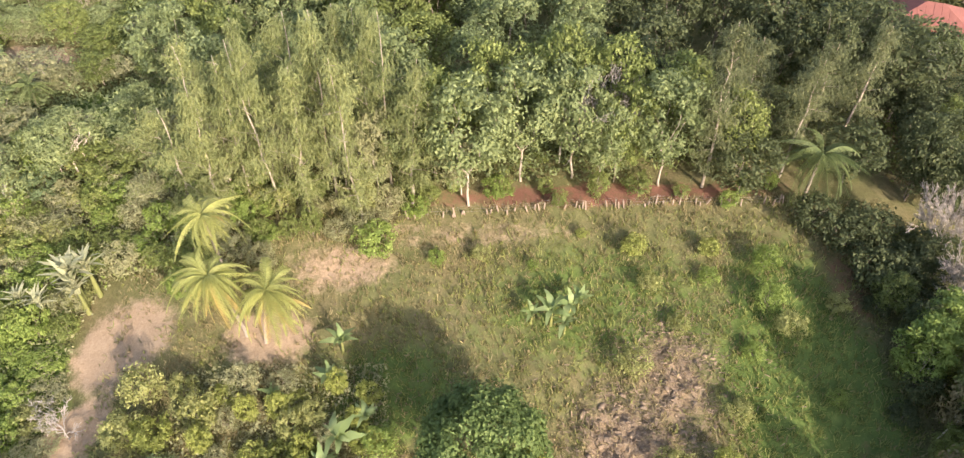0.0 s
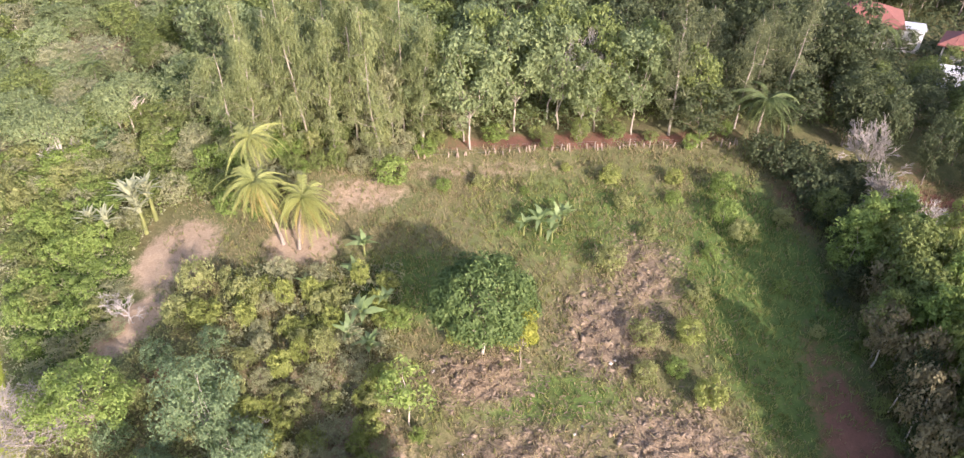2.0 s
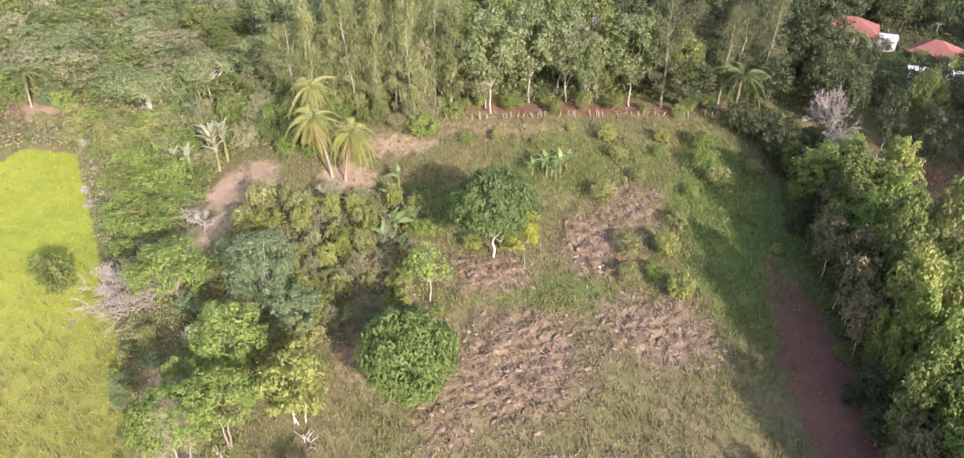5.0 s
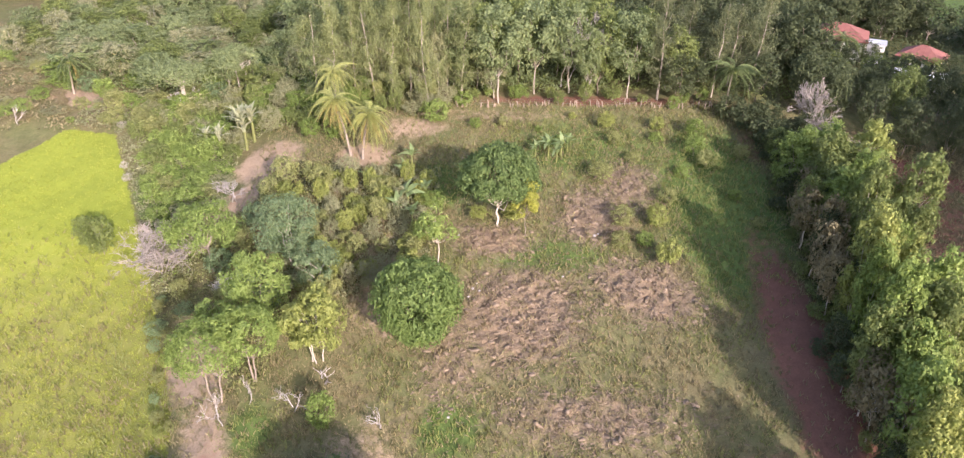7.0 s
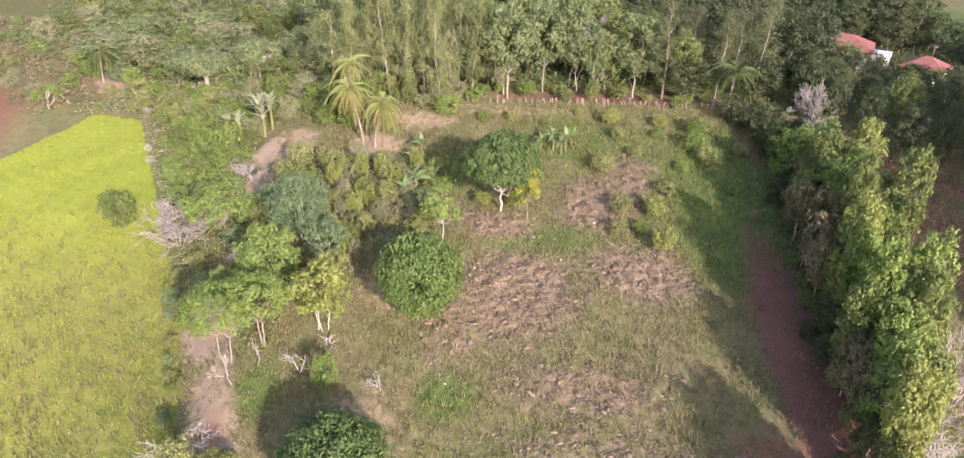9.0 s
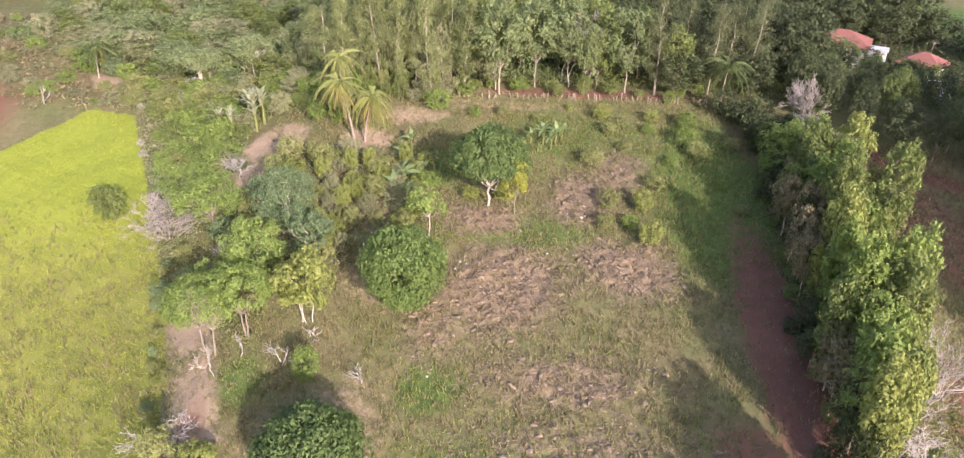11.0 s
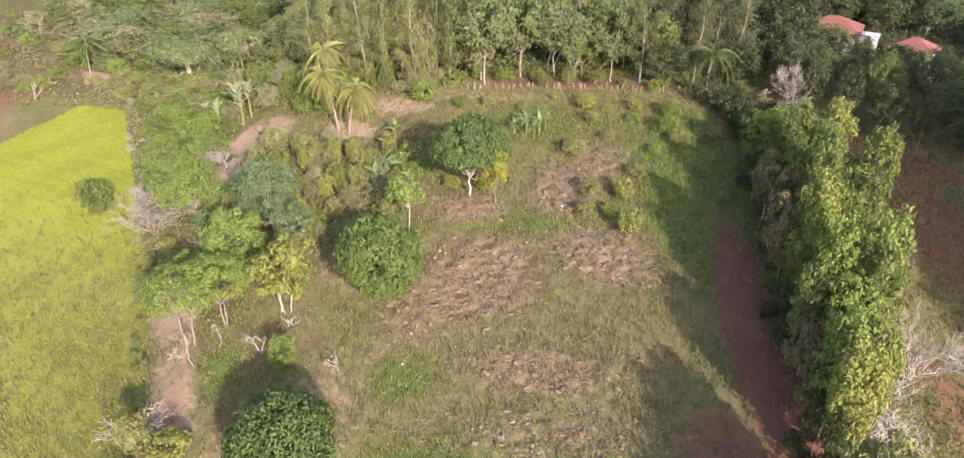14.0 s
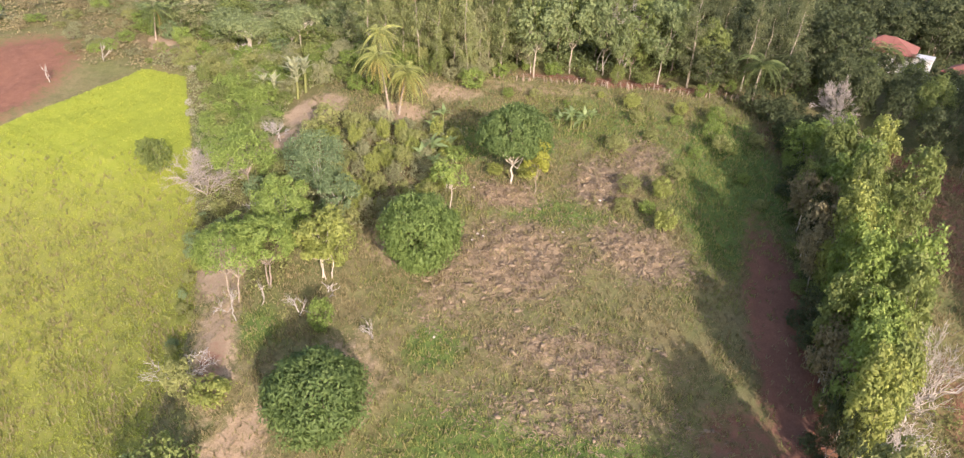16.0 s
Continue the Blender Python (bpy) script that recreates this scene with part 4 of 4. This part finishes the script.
for x, y in scatter(46, box(-100, -54, 24, 62, lambda x, y: zone_field(np.float64(x), np.float64(y - 2.0)) < 0.05 and y < 34 + 0.6 * (-x - 50) and y > 26 - 0.25 * (x + 66)), 3.0):
    bush(("straw", "brown", "straw", "olive", "green")[rng.integers(5)], x, y, rng.uniform(1.6, 4.4), rng.uniform(0.9, 2.6), "on scrubby land beyond the bright field", "far scrub", "shrub")
bush("yellow", -20.4, -37.0, 4.2, 2.9, "beside a bare earth path", "path bushes")
bush("olive", -23.6, -36.4, 3.2, 4.6, "with bare twigs beside a path", "path bushes")
bush("dark", -20.2, -45.5, 5.8, 5.6, "by the path at the field's corner", "path bushes")
bush("grey", -22.6, -46.5, 4.6, 5.0, "by the path at the field's corner", "path bushes")
bush("green", -13.8, -27.4, 2.8, 4.2, "standing alone beside a bare snag", "lone bushes")
bush("dark", -44.4, -2.6, 3.6, 5.6, "standing in the bright field", "lone bushes")
bush("dark", -46.6, -1.4, 3.0, 4.4, "standing in the bright field", "lone bushes")
for x, y in ((-3.0, 24.4), (3.2, 24.8), (7.8, 25.0), (12.6, 24.4), (16.4, 24.6), (20.4, 24.2), (26.0, 24.0), (24.4, 22.8), (8.8, 23.0), (28.6, 24.6), (-0.8, 25.4)):
    bush(("olive", "green", "dark")[rng.integers(3)], x, y, rng.uniform(1.6, 3.4), rng.uniform(1.2, 3.2), "at the foot of trees by the fence", "bushes by the fence")
# young trees and weeds in the plot
for x, y, w, h, tone in ((-2.4, 17.6, 1.9, 1.6, "green"), (1.5, 17.8, 1.9, 1.6, "olive"), (14.8, 17.9, 2.6, 2.4, "yellow"), (5.9, 16.7, 1.2, 1.0, "green"), (13.1, 7.0, 3.0, 2.4, "olive"), (14.7, -1.0, 3.0, 2.6, "olive"), (18.6, -1.2, 2.8, 3.0, "yellow"),
                         (14.2, -4.6, 2.4, 2.2, "olive"), (18.9, -7.0, 3.0, 3.2, "yellow"), (-7.7, 19.0, 4.2, 3.2, "green"), (21.4, 17.6, 2.0, 2.2, "yellow"), (25.2, 12.2, 2.8, 3.0, "green"), (26.3, 9.9, 2.8, 2.4, "olive"), (26.0, 16.0, 2.6, 2.8, "green"),
                         (31.0, 11.9, 2.4, 2.0, "olive"), (15.5, 14.2, 2.2, 1.8, "olive"), (10.5, 19.8, 1.2, 1.1, "yellow"), (20.9, 15.0, 2.0, 1.6, "green"), (-6.6, 1.6, 3.4, 2.2, "green"), (20.5, 3.0, 2.4, 2.0, "olive"), (17.4, 10.5, 2.0, 1.6, "olive"),
                         (28.5, 4.0, 1.8, 1.4, "green"), (30.0, -1.0, 1.6, 1.4, "olive"), (23.0, 8.0, 2.0, 1.6, "green"), (2.6, -0.6, 3.0, 2.4, "yellow"), (-1.4, -0.2, 2.4, 1.8, "yellow"), (-4.6, -9.0, 1.6, 1.4, "green"), (17.0, -4.0, 2.2, 1.8, "green")):
    bush(tone, x, y, w, h, "standing in the grassy plot", "young bushes in the plot")


def patchy(x, y, scale, seed):
    s = seed * 1.7
    v = np.sin(x * scale + s) * np.sin(y * scale * 1.2 + 2 * s) + 0.6 * np.sin(x * scale * 2.3 + y * scale * 1.4 + s) + 0.4 * np.sin(y * scale * 3.7 - x * scale * 2.9 + 3 * s)
    return np.clip(0.5 + 0.45 * v, 0, 1)


def thicket(n, area, keep, height, material, label, leaf=(0.3, 0.16)):
    """Low tangled growth as one object: leaves in uneven cushions."""
    x, y = rng.uniform(area[0], area[1], n), rng.uniform(area[2], area[3], n)
    ok = rng.random(n) < keep(x, y)
    x, y = x[ok], y[ok]
    k = len(x)
    top = height * (0.25 + 0.5 * np.abs(np.sin(x * 1.9 + 1.3 * np.sin(y * 1.1)) * np.sin(y * 1.7 + np.sin(x * 0.8))) + 0.35 * np.abs(np.sin(x * 0.7 - y * 0.9)))
    p = np.stack([x, y, ground_z(x, y) + top * rng.uniform(0.45, 1.05, k)], 1)
    out = unit(np.stack([rng.normal(0, 0.5, k), rng.normal(0, 0.5, k), np.ones(k)], 1))
    tagged(new("undergrowth", make_mesh("undergrowth", *leaf_quads(rng, p, out, leaf[0], leaf[1]), material)), label, "undergrowth", kind="stuff")


def outside_soil(x, y):
    z = zones(x, y)
    return (1 - np.clip(1.4 * z["soil"], 0, 1)) * (1 - np.clip(2 * zone_field(x, y), 0, 1))


def brush_belt(x, y):
    belt = np.clip((-31.5 - x) / 2.0, 0, 1) * np.clip((y + 12) / 3, 0, 1)
    return outside_soil(x, y) * np.maximum(belt, np.clip((y - 16.5) / 2, 0, 1) * (x < -19))


thicket(52000, (-60, -18, -10, 30), lambda x, y: 0.75 * brush_belt(x, y), 1.4, SLOPE, "grey-olive tangled undergrowth beside the bright field")
thicket(26000, (-60, -18, -10, 30), lambda x, y: 0.6 * brush_belt(x, y) * patchy(x, y, 0.45, 5), 1.9, DOME, "green tangled undergrowth beside the bright field")
thicket(60000, (-90, -24, 26, 76), lambda x, y: 0.8 * outside_soil(x, y) * (y > 28 + 0.5 * np.maximum(0, -x - 50)), 1.9, GROVE, "green undergrowth on an overgrown slope", (0.5, 0.26))
thicket(34000, (-110, -54, 22, 64), lambda x, y: 0.6 * outside_soil(x, y) * (1 - np.clip(2 * zones(x, y)["red"], 0, 1)) * patchy(x, y, 0.35, 9), 0.9, DRY_LEAF, "brown-grey scrub beyond the bright field", (0.5, 0.26))
thicket(20000, (-27, 16, 24, 42), lambda x, y: 0.7 * np.clip((y - 24.8) / 3, 0, 1), 2.4, GROVE, "light green undergrowth among casuarinas", (0.42, 0.22))
thicket(30000, (-26, 50, 25, 44), lambda x, y: 0.55 * np.clip((y - 26.0) / 3, 0, 1), 1.5, FOREST, "dark undergrowth on the woodland floor", (0.45, 0.24))
thicket(30000, (-22, -6, -13, 8), lambda x, y: 0.55 * outside_soil(x, y) * (0.2 + 0.8 * patchy(x, y, 0.7, 7)), 1.2, SLOPE, "olive undergrowth beside the plot")
thicket(22000, (-38, -20, -24, 4), lambda x, y: 0.4 * outside_soil(x, y), 1.1, OLIVE, "olive undergrowth under a group of trees")
thicket(26000, (44, 120, 36, 100), lambda x, y: 0.8 * ((x < 84) | (y < 78)), 1.6, DEEP_SHADE, "dark undergrowth around the houses", (0.7, 0.36))
thicket(18000, (33, 46, -50, 20), lambda x, y: 0.6 * np.clip((x - 36.0 - 0.1 * np.minimum(y, 0)) / 2, 0, 1), 1.2, FOREST, "dark undergrowth under a boundary row")


# ---- leafless trees ----
def snag(x, y, h, w, label, depth=4, thick=0.09, stems=2, group="leafless trees", twigs=5, wood=None):
    place("leafless_tree", (("bough", bare_tree(rng, h, w, depth=depth, thick=thick, stems=stems, twigs=twigs, wood=wood)),), x, y, rng.uniform(0, 360), (1, 1), label, "dead tree", group)


snag(-36.2, -6.0, 9.0, 8.0, "grey leafless tree with spreading forked boughs", 5, 0.12, 6, twigs=6, wood=GREY_WOOD)
snag(41.6, 17.0, 10.0, 3.4, "tall grey leafless tree above a boundary row", 6, 0.1, 2, wood=GREY_WOOD)
snag(42.4, 9.6, 7.6, 4.0, "grey leafless tree above a boundary row", 6, 0.1, 3)
snag(41.0, 12.6, 9.4, 3.4, "tall grey leafless tree above a boundary row", 6, 0.1, 2, wood=GREY_WOOD)
snag(36.8, -34.0, 10.5, 11.0, "white bare tree leaning out of a boundary row", 4, 0.14, 4, twigs=4)
snag(38.8, -29.6, 13.0, 5.4, "tall white bare tree standing in a boundary row", 5, 0.13, 2, twigs=4)
snag(40.4, -26.0, 12.0, 5.0, "tall white bare tree standing in a boundary row", 5, 0.12, 3)
snag(39.6, -33.0, 7.4, 5.0, "white bare tree standing in a boundary row", 4, 0.09, 2, twigs=3)
snag(-16.4, -25.6, 5.0, 4.0, "small white snag beside a green bush", 3, 0.07, 2, twigs=3)
snag(-8.6, -27.2, 4.0, 2.6, "short pale snag standing in grass", 3, 0.07, 2, twigs=2)
snag(-22.6, -27.4, 5.4, 3.0, "pale bare sapling under dome trees", 4, 0.06, 1, twigs=3)
snag(-20.6, -25.4, 4.6, 2.4, "pale bare sapling under dome trees", 3, 0.06, 1, twigs=3)
snag(-24.6, -34.6, 6.0, 5.0, "pale bare shrub at the field's edge", 4, 0.04, 3, twigs=3)
snag(-31.0, 4.2, 4.6, 3.0, "bare sapling on a bank of soil", 4, 0.06, 2)
snag(-32.6, 6.4, 3.6, 2.8, "bare sapling on a bank of soil", 4, 0.05, 2)
snag(-17.6, -8.6, 4.0, 3.6, "pale bare shrub between green crowns", 4, 0.07, 3)
snag(-26.5, -11.5, 4.6, 3.6, "pale bare shrub between green crowns", 4, 0.07, 3)
snag(-15.0, -22.6, 3.4, 3.8, "fallen pale stems under a yellow-green tree", 2, 0.07, 4, twigs=2)
snag(-45.0, 27.0, 5.0, 5.0, "grey bare tree on an overgrown slope", 5, 0.1, 3)
snag(-68.5, 24.0, 5.0, 1.4, "lone bare tree at the edge of ploughed land", 3, 0.09, 1)
snag(-73.0, 16.5, 5.0, 1.4, "lone bare tree at the edge of ploughed land", 3, 0.09, 1)
snag(9.6, 29.0, 14.0, 5.0, "grey leafless tree among woodland crowns", 5, 0.14, 2)
snag(13.4, 28.6, 13.6, 4.6, "grey leafless tree among woodland crowns", 5, 0.14, 2)
snag(66.0, 20.5, 8.6, 4.6, "grey leafless tree before the houses", 5, 0.12, 2)


# ---- fence ----
def build_fence():
    fence = new("fence", None)
    fence.location = (10, 22.6, gz(10, 22.6))
    post_v = join([tube([(0, 0, -0.3), (0.02, 0, 0.5), (0.0, 0.02, 1.2), (0.02, 0.01, 1.32)], [0.075, 0.07, 0.06, 0.035], 6)])
    posts = [make_mesh("post", *post_v, POST)]
    line = []
    n = 46
    for i in range(n):
        f = i / (n - 1)
        x = -6.5 + 36.5 * f + 0.5 * math.sin(f * 61) + rng.normal(0, 0.35)
        y = 22.2 + 0.9 * math.sin(f * 2.4) + rng.normal(0, 0.1)
        z = gz(x, y)
        s = rng.uniform(0.35, 0.85)
        m = Matrix.Translation((x - 10, y - 22.6, z - gz(10, 22.6))) @ Euler((rng.normal(0, 0.1), rng.normal(0, 0.13), rng.uniform(0, 6))).to_matrix().to_4x4() @ Matrix.Diagonal((1.15, 1.15, s, 1))
        child("post", posts[0], fence, "", m)
        line.append((x - 10, y - 22.6, z - gz(10, 22.6)))
    for h in (0.35, 0.7, 1.0):
        child("wire", make_mesh("wire", *tube([(a, b, c + h) for a, b, c in line], np.full(n, 0.006), 3), WIRE), fence)
    tagged(fence, "low wire fence on pale crooked wooden posts", "fence")


build_fence()


# ---- houses ----
def gable_roof(w, d, h, over, thick=0.18):
    """Hipped roof slab over a w x d plan, eaves at z = 0."""
    a, b = w / 2 + over, d / 2 + over
    r = max(0.2, a - b)
    top = [(-a, -b, 0), (a, -b, 0), (a, b, 0), (-a, b, 0), (-r, 0, h), (r, 0, h)]
    v = top + [(x, y, z - thick) for x, y, z in top]
    q = [(0, 1, 5, 4), (2, 3, 4, 5), (7, 6, 10, 11), (9, 8, 11, 10), (0, 6, 7, 1), (1, 7, 8, 2), (2, 8, 9, 3), (3, 9, 6, 0)]
    t = [(1, 2, 5), (3, 0, 4), (8, 7, 11), (6, 9, 10)]
    return np.array(v, float), [np.array(q), np.array(t)]


def slab(x0, x1, y0, y1, z0, z1):
    v = np.array([(x, y, z) for z in (z0, z1) for x, y in ((x0, y0), (x1, y0), (x1, y1), (x0, y1))], float)
    f = np.array([(3, 2, 1, 0), (4, 5, 6, 7), (0, 1, 5, 4), (1, 2, 6, 5), (2, 3, 7, 6), (3, 0, 4, 7)])
    return v, f


def house(x, y, turn, w, d, storey, rise, annex, label):
    root = new("house", None)
    root.matrix_basis = Matrix.Translation((x, y, gz(x, y) + 0.9)) @ Euler((0, 0, radians(turn))).to_matrix().to_4x4()
    child("wall", make_mesh("wall", *slab(-w / 2, w / 2, -d / 2, d / 2, -1.6, storey), WALL), root)
    rv, rf = gable_roof(w, d, rise, 0.7)
    rv[:, 2] += storey + 0.19
    roof = child("roof", make_mesh("roof", rv, rf, TILES), root, "red clay tile hipped roof")
    for i in range(int(w / 0.9)):
        xx = -w / 2 - 0.5 + 0.9 * i
        k = min(1.0, max(0.0, (w / 2 + 0.7 - abs(xx)) / (d / 2 + 0.7)))
        rib = tube([(xx, -d / 2 - 0.68, storey + 0.21), (xx, -d / 2 - 0.68 + (d / 2 + 0.7) * k * 0.97, storey + 0.21 + rise * k * 0.97)], [0.03, 0.03], 4)
        child("ridge", make_mesh("ridge", *rib, TILES), roof)
    for i in range(3):
        cx = -w / 2 + w * (i + 0.5) / 3
        win = child("window", make_mesh("window", *slab(cx - 0.65, cx + 0.65, -d / 2 - 0.03, -d / 2 + 0.1, 1.0, 2.3), DARK), root, "dark window opening")
        child("sill", make_mesh("sill", *slab(cx - 0.8, cx + 0.8, -d / 2 - 0.14, -d / 2 - 0.035, 0.88, 0.99), STONE), win)
    if annex:
        aw, ad, ah = annex
        child("annex", make_mesh("annex", *slab(w / 2 + 0.01, w / 2 + aw, -d / 2 + 0.6, -d / 2 + 0.6 + ad, -1.6, ah), WALL), root, "white flat-roofed annex")
        child("parapet", make_mesh("parapet", *slab(w / 2 + 0.02, w / 2 + aw + 0.15, -d / 2 + 0.45, -d / 2 + 0.75 + ad, ah + 0.004, ah + 0.3), GREY_WALL), root, "grey flat roof edge")
    tagged(root, label, "house", "houses among trees")


house(58.8, 55.6, -24, 8.2, 6.2, 2.5, 1.9, (3.4, 2.2, 2.2), "white house with red hipped roof and flat annex among trees")
house(69.6, 47.6, -40, 5.4, 4.4, 2.2, 1.6, None, "smaller white house with red hipped roof among trees")
for hx, hy, hw in ((64.2, 41.0, 3.0), (68.6, 39.6, 2.4)):
    m = Matrix.Translation((hx, hy, gz(hx, hy))) @ Euler((0, 0, radians(-24))).to_matrix().to_4x4()
    ob = new("shed", None)
    ob.matrix_basis = m
    child("wall", make_mesh("wall", *slab(-hw / 2, hw / 2, -1.2, 1.2, -0.4, 2.3), GREY_WALL), ob)
    child("roof", make_mesh("roof", *slab(-hw / 2 - 0.2, hw / 2 + 0.2, -1.4, 1.4, 2.304, 2.45), WALL), ob, "pale flat sheet roof")
    tagged(ob, "low grey shed with pale flat roof", "shed", "sheds beside the houses")


# ---- grass, stalks and stones ----
def tufts(n, sample_box, keep, height, width, blades, material, name, label, lean=0.45):
    """Grass as one object: small fans of blades wherever keep allows."""
    x = rng.uniform(sample_box[0], sample_box[1], n)
    y = rng.uniform(sample_box[2], sample_box[3], n)
    ok = rng.random(n) < keep(x, y)
    x, y = np.repeat(x[ok], blades), np.repeat(y[ok], blades)
    x, y = x + rng.normal(0, 0.1, len(x)), y + rng.normal(0, 0.1, len(y))
    p = np.stack([x, y, ground_z(x, y) - 0.03], 1)
    k = len(p)
    a = rng.uniform(0, 2 * np.pi, k)
    h = height * rng.uniform(0.5, 1.4, k)
    tip = p + np.stack([rng.normal(0, lean, k) * h, rng.normal(0, lean, k) * h, h], 1)
    s = np.stack([np.cos(a), np.sin(a), np.zeros(k)], 1) * width
    v = np.stack([p - s, p + s, tip + s * 0.35, tip - s * 0.35], 1).reshape(-1, 3)
    tagged(new(name, make_mesh(name, v, np.arange(4 * k).reshape(-1, 4), material)), label, "grass", kind="stuff")


def plot_area(x, y):
    z = zones(x, y)
    return (1 - zone_field(x, y)) * (1 - 0.7 * np.clip(z["soil"] * 1.2, 0, 1)) * (1 - 0.85 * np.clip(z["red"] * 1.3, 0, 1))


tufts(96000, (-30, 40, -106, 24), lambda x, y: plot_area(x, y) * (1 - 0.5 * zones(x, y)["debris"]) * (1 - 0.8 * zones(x, y)["lush"]) * (0.3 + 0.7 * patchy(x, y, 0.5, 1)), 0.34, 0.05, 3, GRASS, "dry_grass", "dry tan grass over the sloping plot")
tufts(74000, (-30, 40, -106, 24), lambda x, y: plot_area(x, y) * (1 - zones(x, y)["debris"]) * np.clip(patchy(x, y, 0.33, 4) * 0.6 - 0.12 + zones(x, y)["lush"], 0, 1), 0.36, 0.05, 3, LUSH, "green_grass", "fresh green grass in patches over the plot")
tufts(105000, (-84, -18, -106, 27), lambda x, y: zone_field(x, y) * (0.35 + 0.65 * patchy(x, y, 0.4, 2)) * (0.5 + 0.5 * np.clip((4.0 - y) / 22.0, 0, 1)), 0.15, 0.06, 3, RICE, "bright_field_grass", "bright yellow-green grass of a level field", 0.9)
tufts(38000, (-84, -18, -106, 4), lambda x, y: zone_field(x, y) * np.clip((4 - y) / 24, 0, 1) * patchy(x, y, 0.6, 6), 0.42, 0.05, 3, LUSH, "field_weeds", "green weeds in the bright field")
tufts(32000, (-84, -18, -106, 2), lambda x, y: zone_field(x, y) * np.clip((2 - y) / 24, 0, 1) * patchy(x, y, 0.5, 8), 0.45, 0.05, 3, GRASS, "field_stubble", "tan dry stems in the bright field")
tufts(22000, (42, 72, -36, 20), lambda x, y: np.full_like(x, 0.4), 0.35, 0.06, 3, GRASS, "brown_field_grass", "brown grass beyond a boundary row")


def stalks(n, sample_box, keep):
    """Cut stalks and clods that lie about on the worked patches."""
    x, y = rng.uniform(sample_box[0], sample_box[1], n), rng.uniform(sample_box[2], sample_box[3], n)
    ok = rng.random(n) < keep(x, y)
    x, y = x[ok], y[ok]
    k = len(x)
    p = np.stack([x, y, ground_z(x, y) + rng.uniform(0.02, 0.16, k)], 1)
    a = rng.uniform(0, np.pi, k)
    d = np.stack([np.cos(a), np.sin(a) * 0.7, rng.normal(0, 0.35, k)], 1) * rng.uniform(0.06, 0.27, (k, 1))
    u = unit(np.cross(d, np.array([[0, 0, 1.0]]) + rng.normal(0, 0.5, (k, 3)))) * rng.uniform(0.012, 0.05, (k, 1))
    v = np.stack([p - d - u, p + d - u, p + d + u, p - d + u], 1).reshape(-1, 3)
    tagged(new("cut_stalks", make_mesh("cut_stalks", v, np.arange(4 * k).reshape(-1, 4), DRY)), "cut brown stalks and clods strewn over worked soil", "plant debris", kind="stuff")


stalks(130000, (-14, 26, -40, 14), lambda x, y: np.clip(zones(x, y)["debris"] * 1.1 + 0.03, 0, 1) * (0.25 + 0.75 * patchy(x, y, 1.1, 3)))


def clods(n, area, keep):
    """Uneven lumps of turned soil and matted stalks, as one object."""
    bm = bmesh.new()
    bmesh.ops.create_icosphere(bm, subdivisions=1, radius=1.0)
    base = np.array([v.co[:] for v in bm.verts])
    tris = np.array([[v.index for v in f.verts] for f in bm.faces])
    bm.free()
    x, y = rng.uniform(area[0], area[1], n), rng.uniform(area[2], area[3], n)
    ok = rng.random(n) < keep(x, y)
    x, y = x[ok], y[ok]
    k = len(x)
    r = rng.uniform(0.08, 0.36, (k, 1, 1))
    a = rng.uniform(0, np.pi, k)
    shape = base[None] * (1 + rng.normal(0, 0.22, (k, len(base), 1))) * np.array([1.4, 0.75, 0.4]) * r
    ca, sa = np.cos(a)[:, None], np.sin(a)[:, None]
    v = np.stack([shape[..., 0] * ca - shape[..., 1] * sa, shape[..., 0] * sa + shape[..., 1] * ca, shape[..., 2]], -1)
    v += np.stack([x, y, ground_z(x, y) + 0.02], 1)[:, None]
    f = tris[None] + (np.arange(k) * len(base))[:, None, None]
    tagged(new("soil_clods", make_mesh("soil_clods", v.reshape(-1, 3), f.reshape(-1, 3), DRY)), "lumps of turned soil with matted stalks", "soil", kind="stuff")


clods(8200, (-14, 26, -40, 14), lambda x, y: np.clip(zones(x, y)["debris"], 0, 1) ** 1.5 * np.clip(patchy(x, y, 1.1, 3) * 1.3 - 0.15, 0, 1) * 0.8)


def stone(x, y, r, label="pale stone lying in the grass"):
    bm = bmesh.new()
    bmesh.ops.create_icosphere(bm, subdivisions=2, radius=r)
    for v in bm.verts:
        v.co *= 1 + 0.25 * noise.noise(v.co * 2.3 / r + Vector((x, y, 0)))
        v.co.z *= 0.6
    me = bpy.data.meshes.new("stone")
    bm.to_mesh(me)
    bm.free()
    me.materials.append(STONE)
    ob = new("stone", me)
    ob.location = (x, y, gz(x, y) + r * 0.2)
    tagged(ob, label, "stone", "stones in the plot")


for sx, sy, sr in ((-3.4, -3.0, 0.2), (-1.5, -11.0, 0.16), (-0.8, -11.6, 0.13), (-1.9, -12.2, 0.14), (-1.1, -10.4, 0.1), (7.8, -9.0, 0.13), (8.5, -8.4, 0.1), (-3.0, -26.2, 0.14), (11.6, -3.0, 0.18), (12.0, -2.8, 0.12), (-7.6, -5.6, 0.2), (-7.0, -6.4, 0.16)):
    stone(sx, sy, sr)
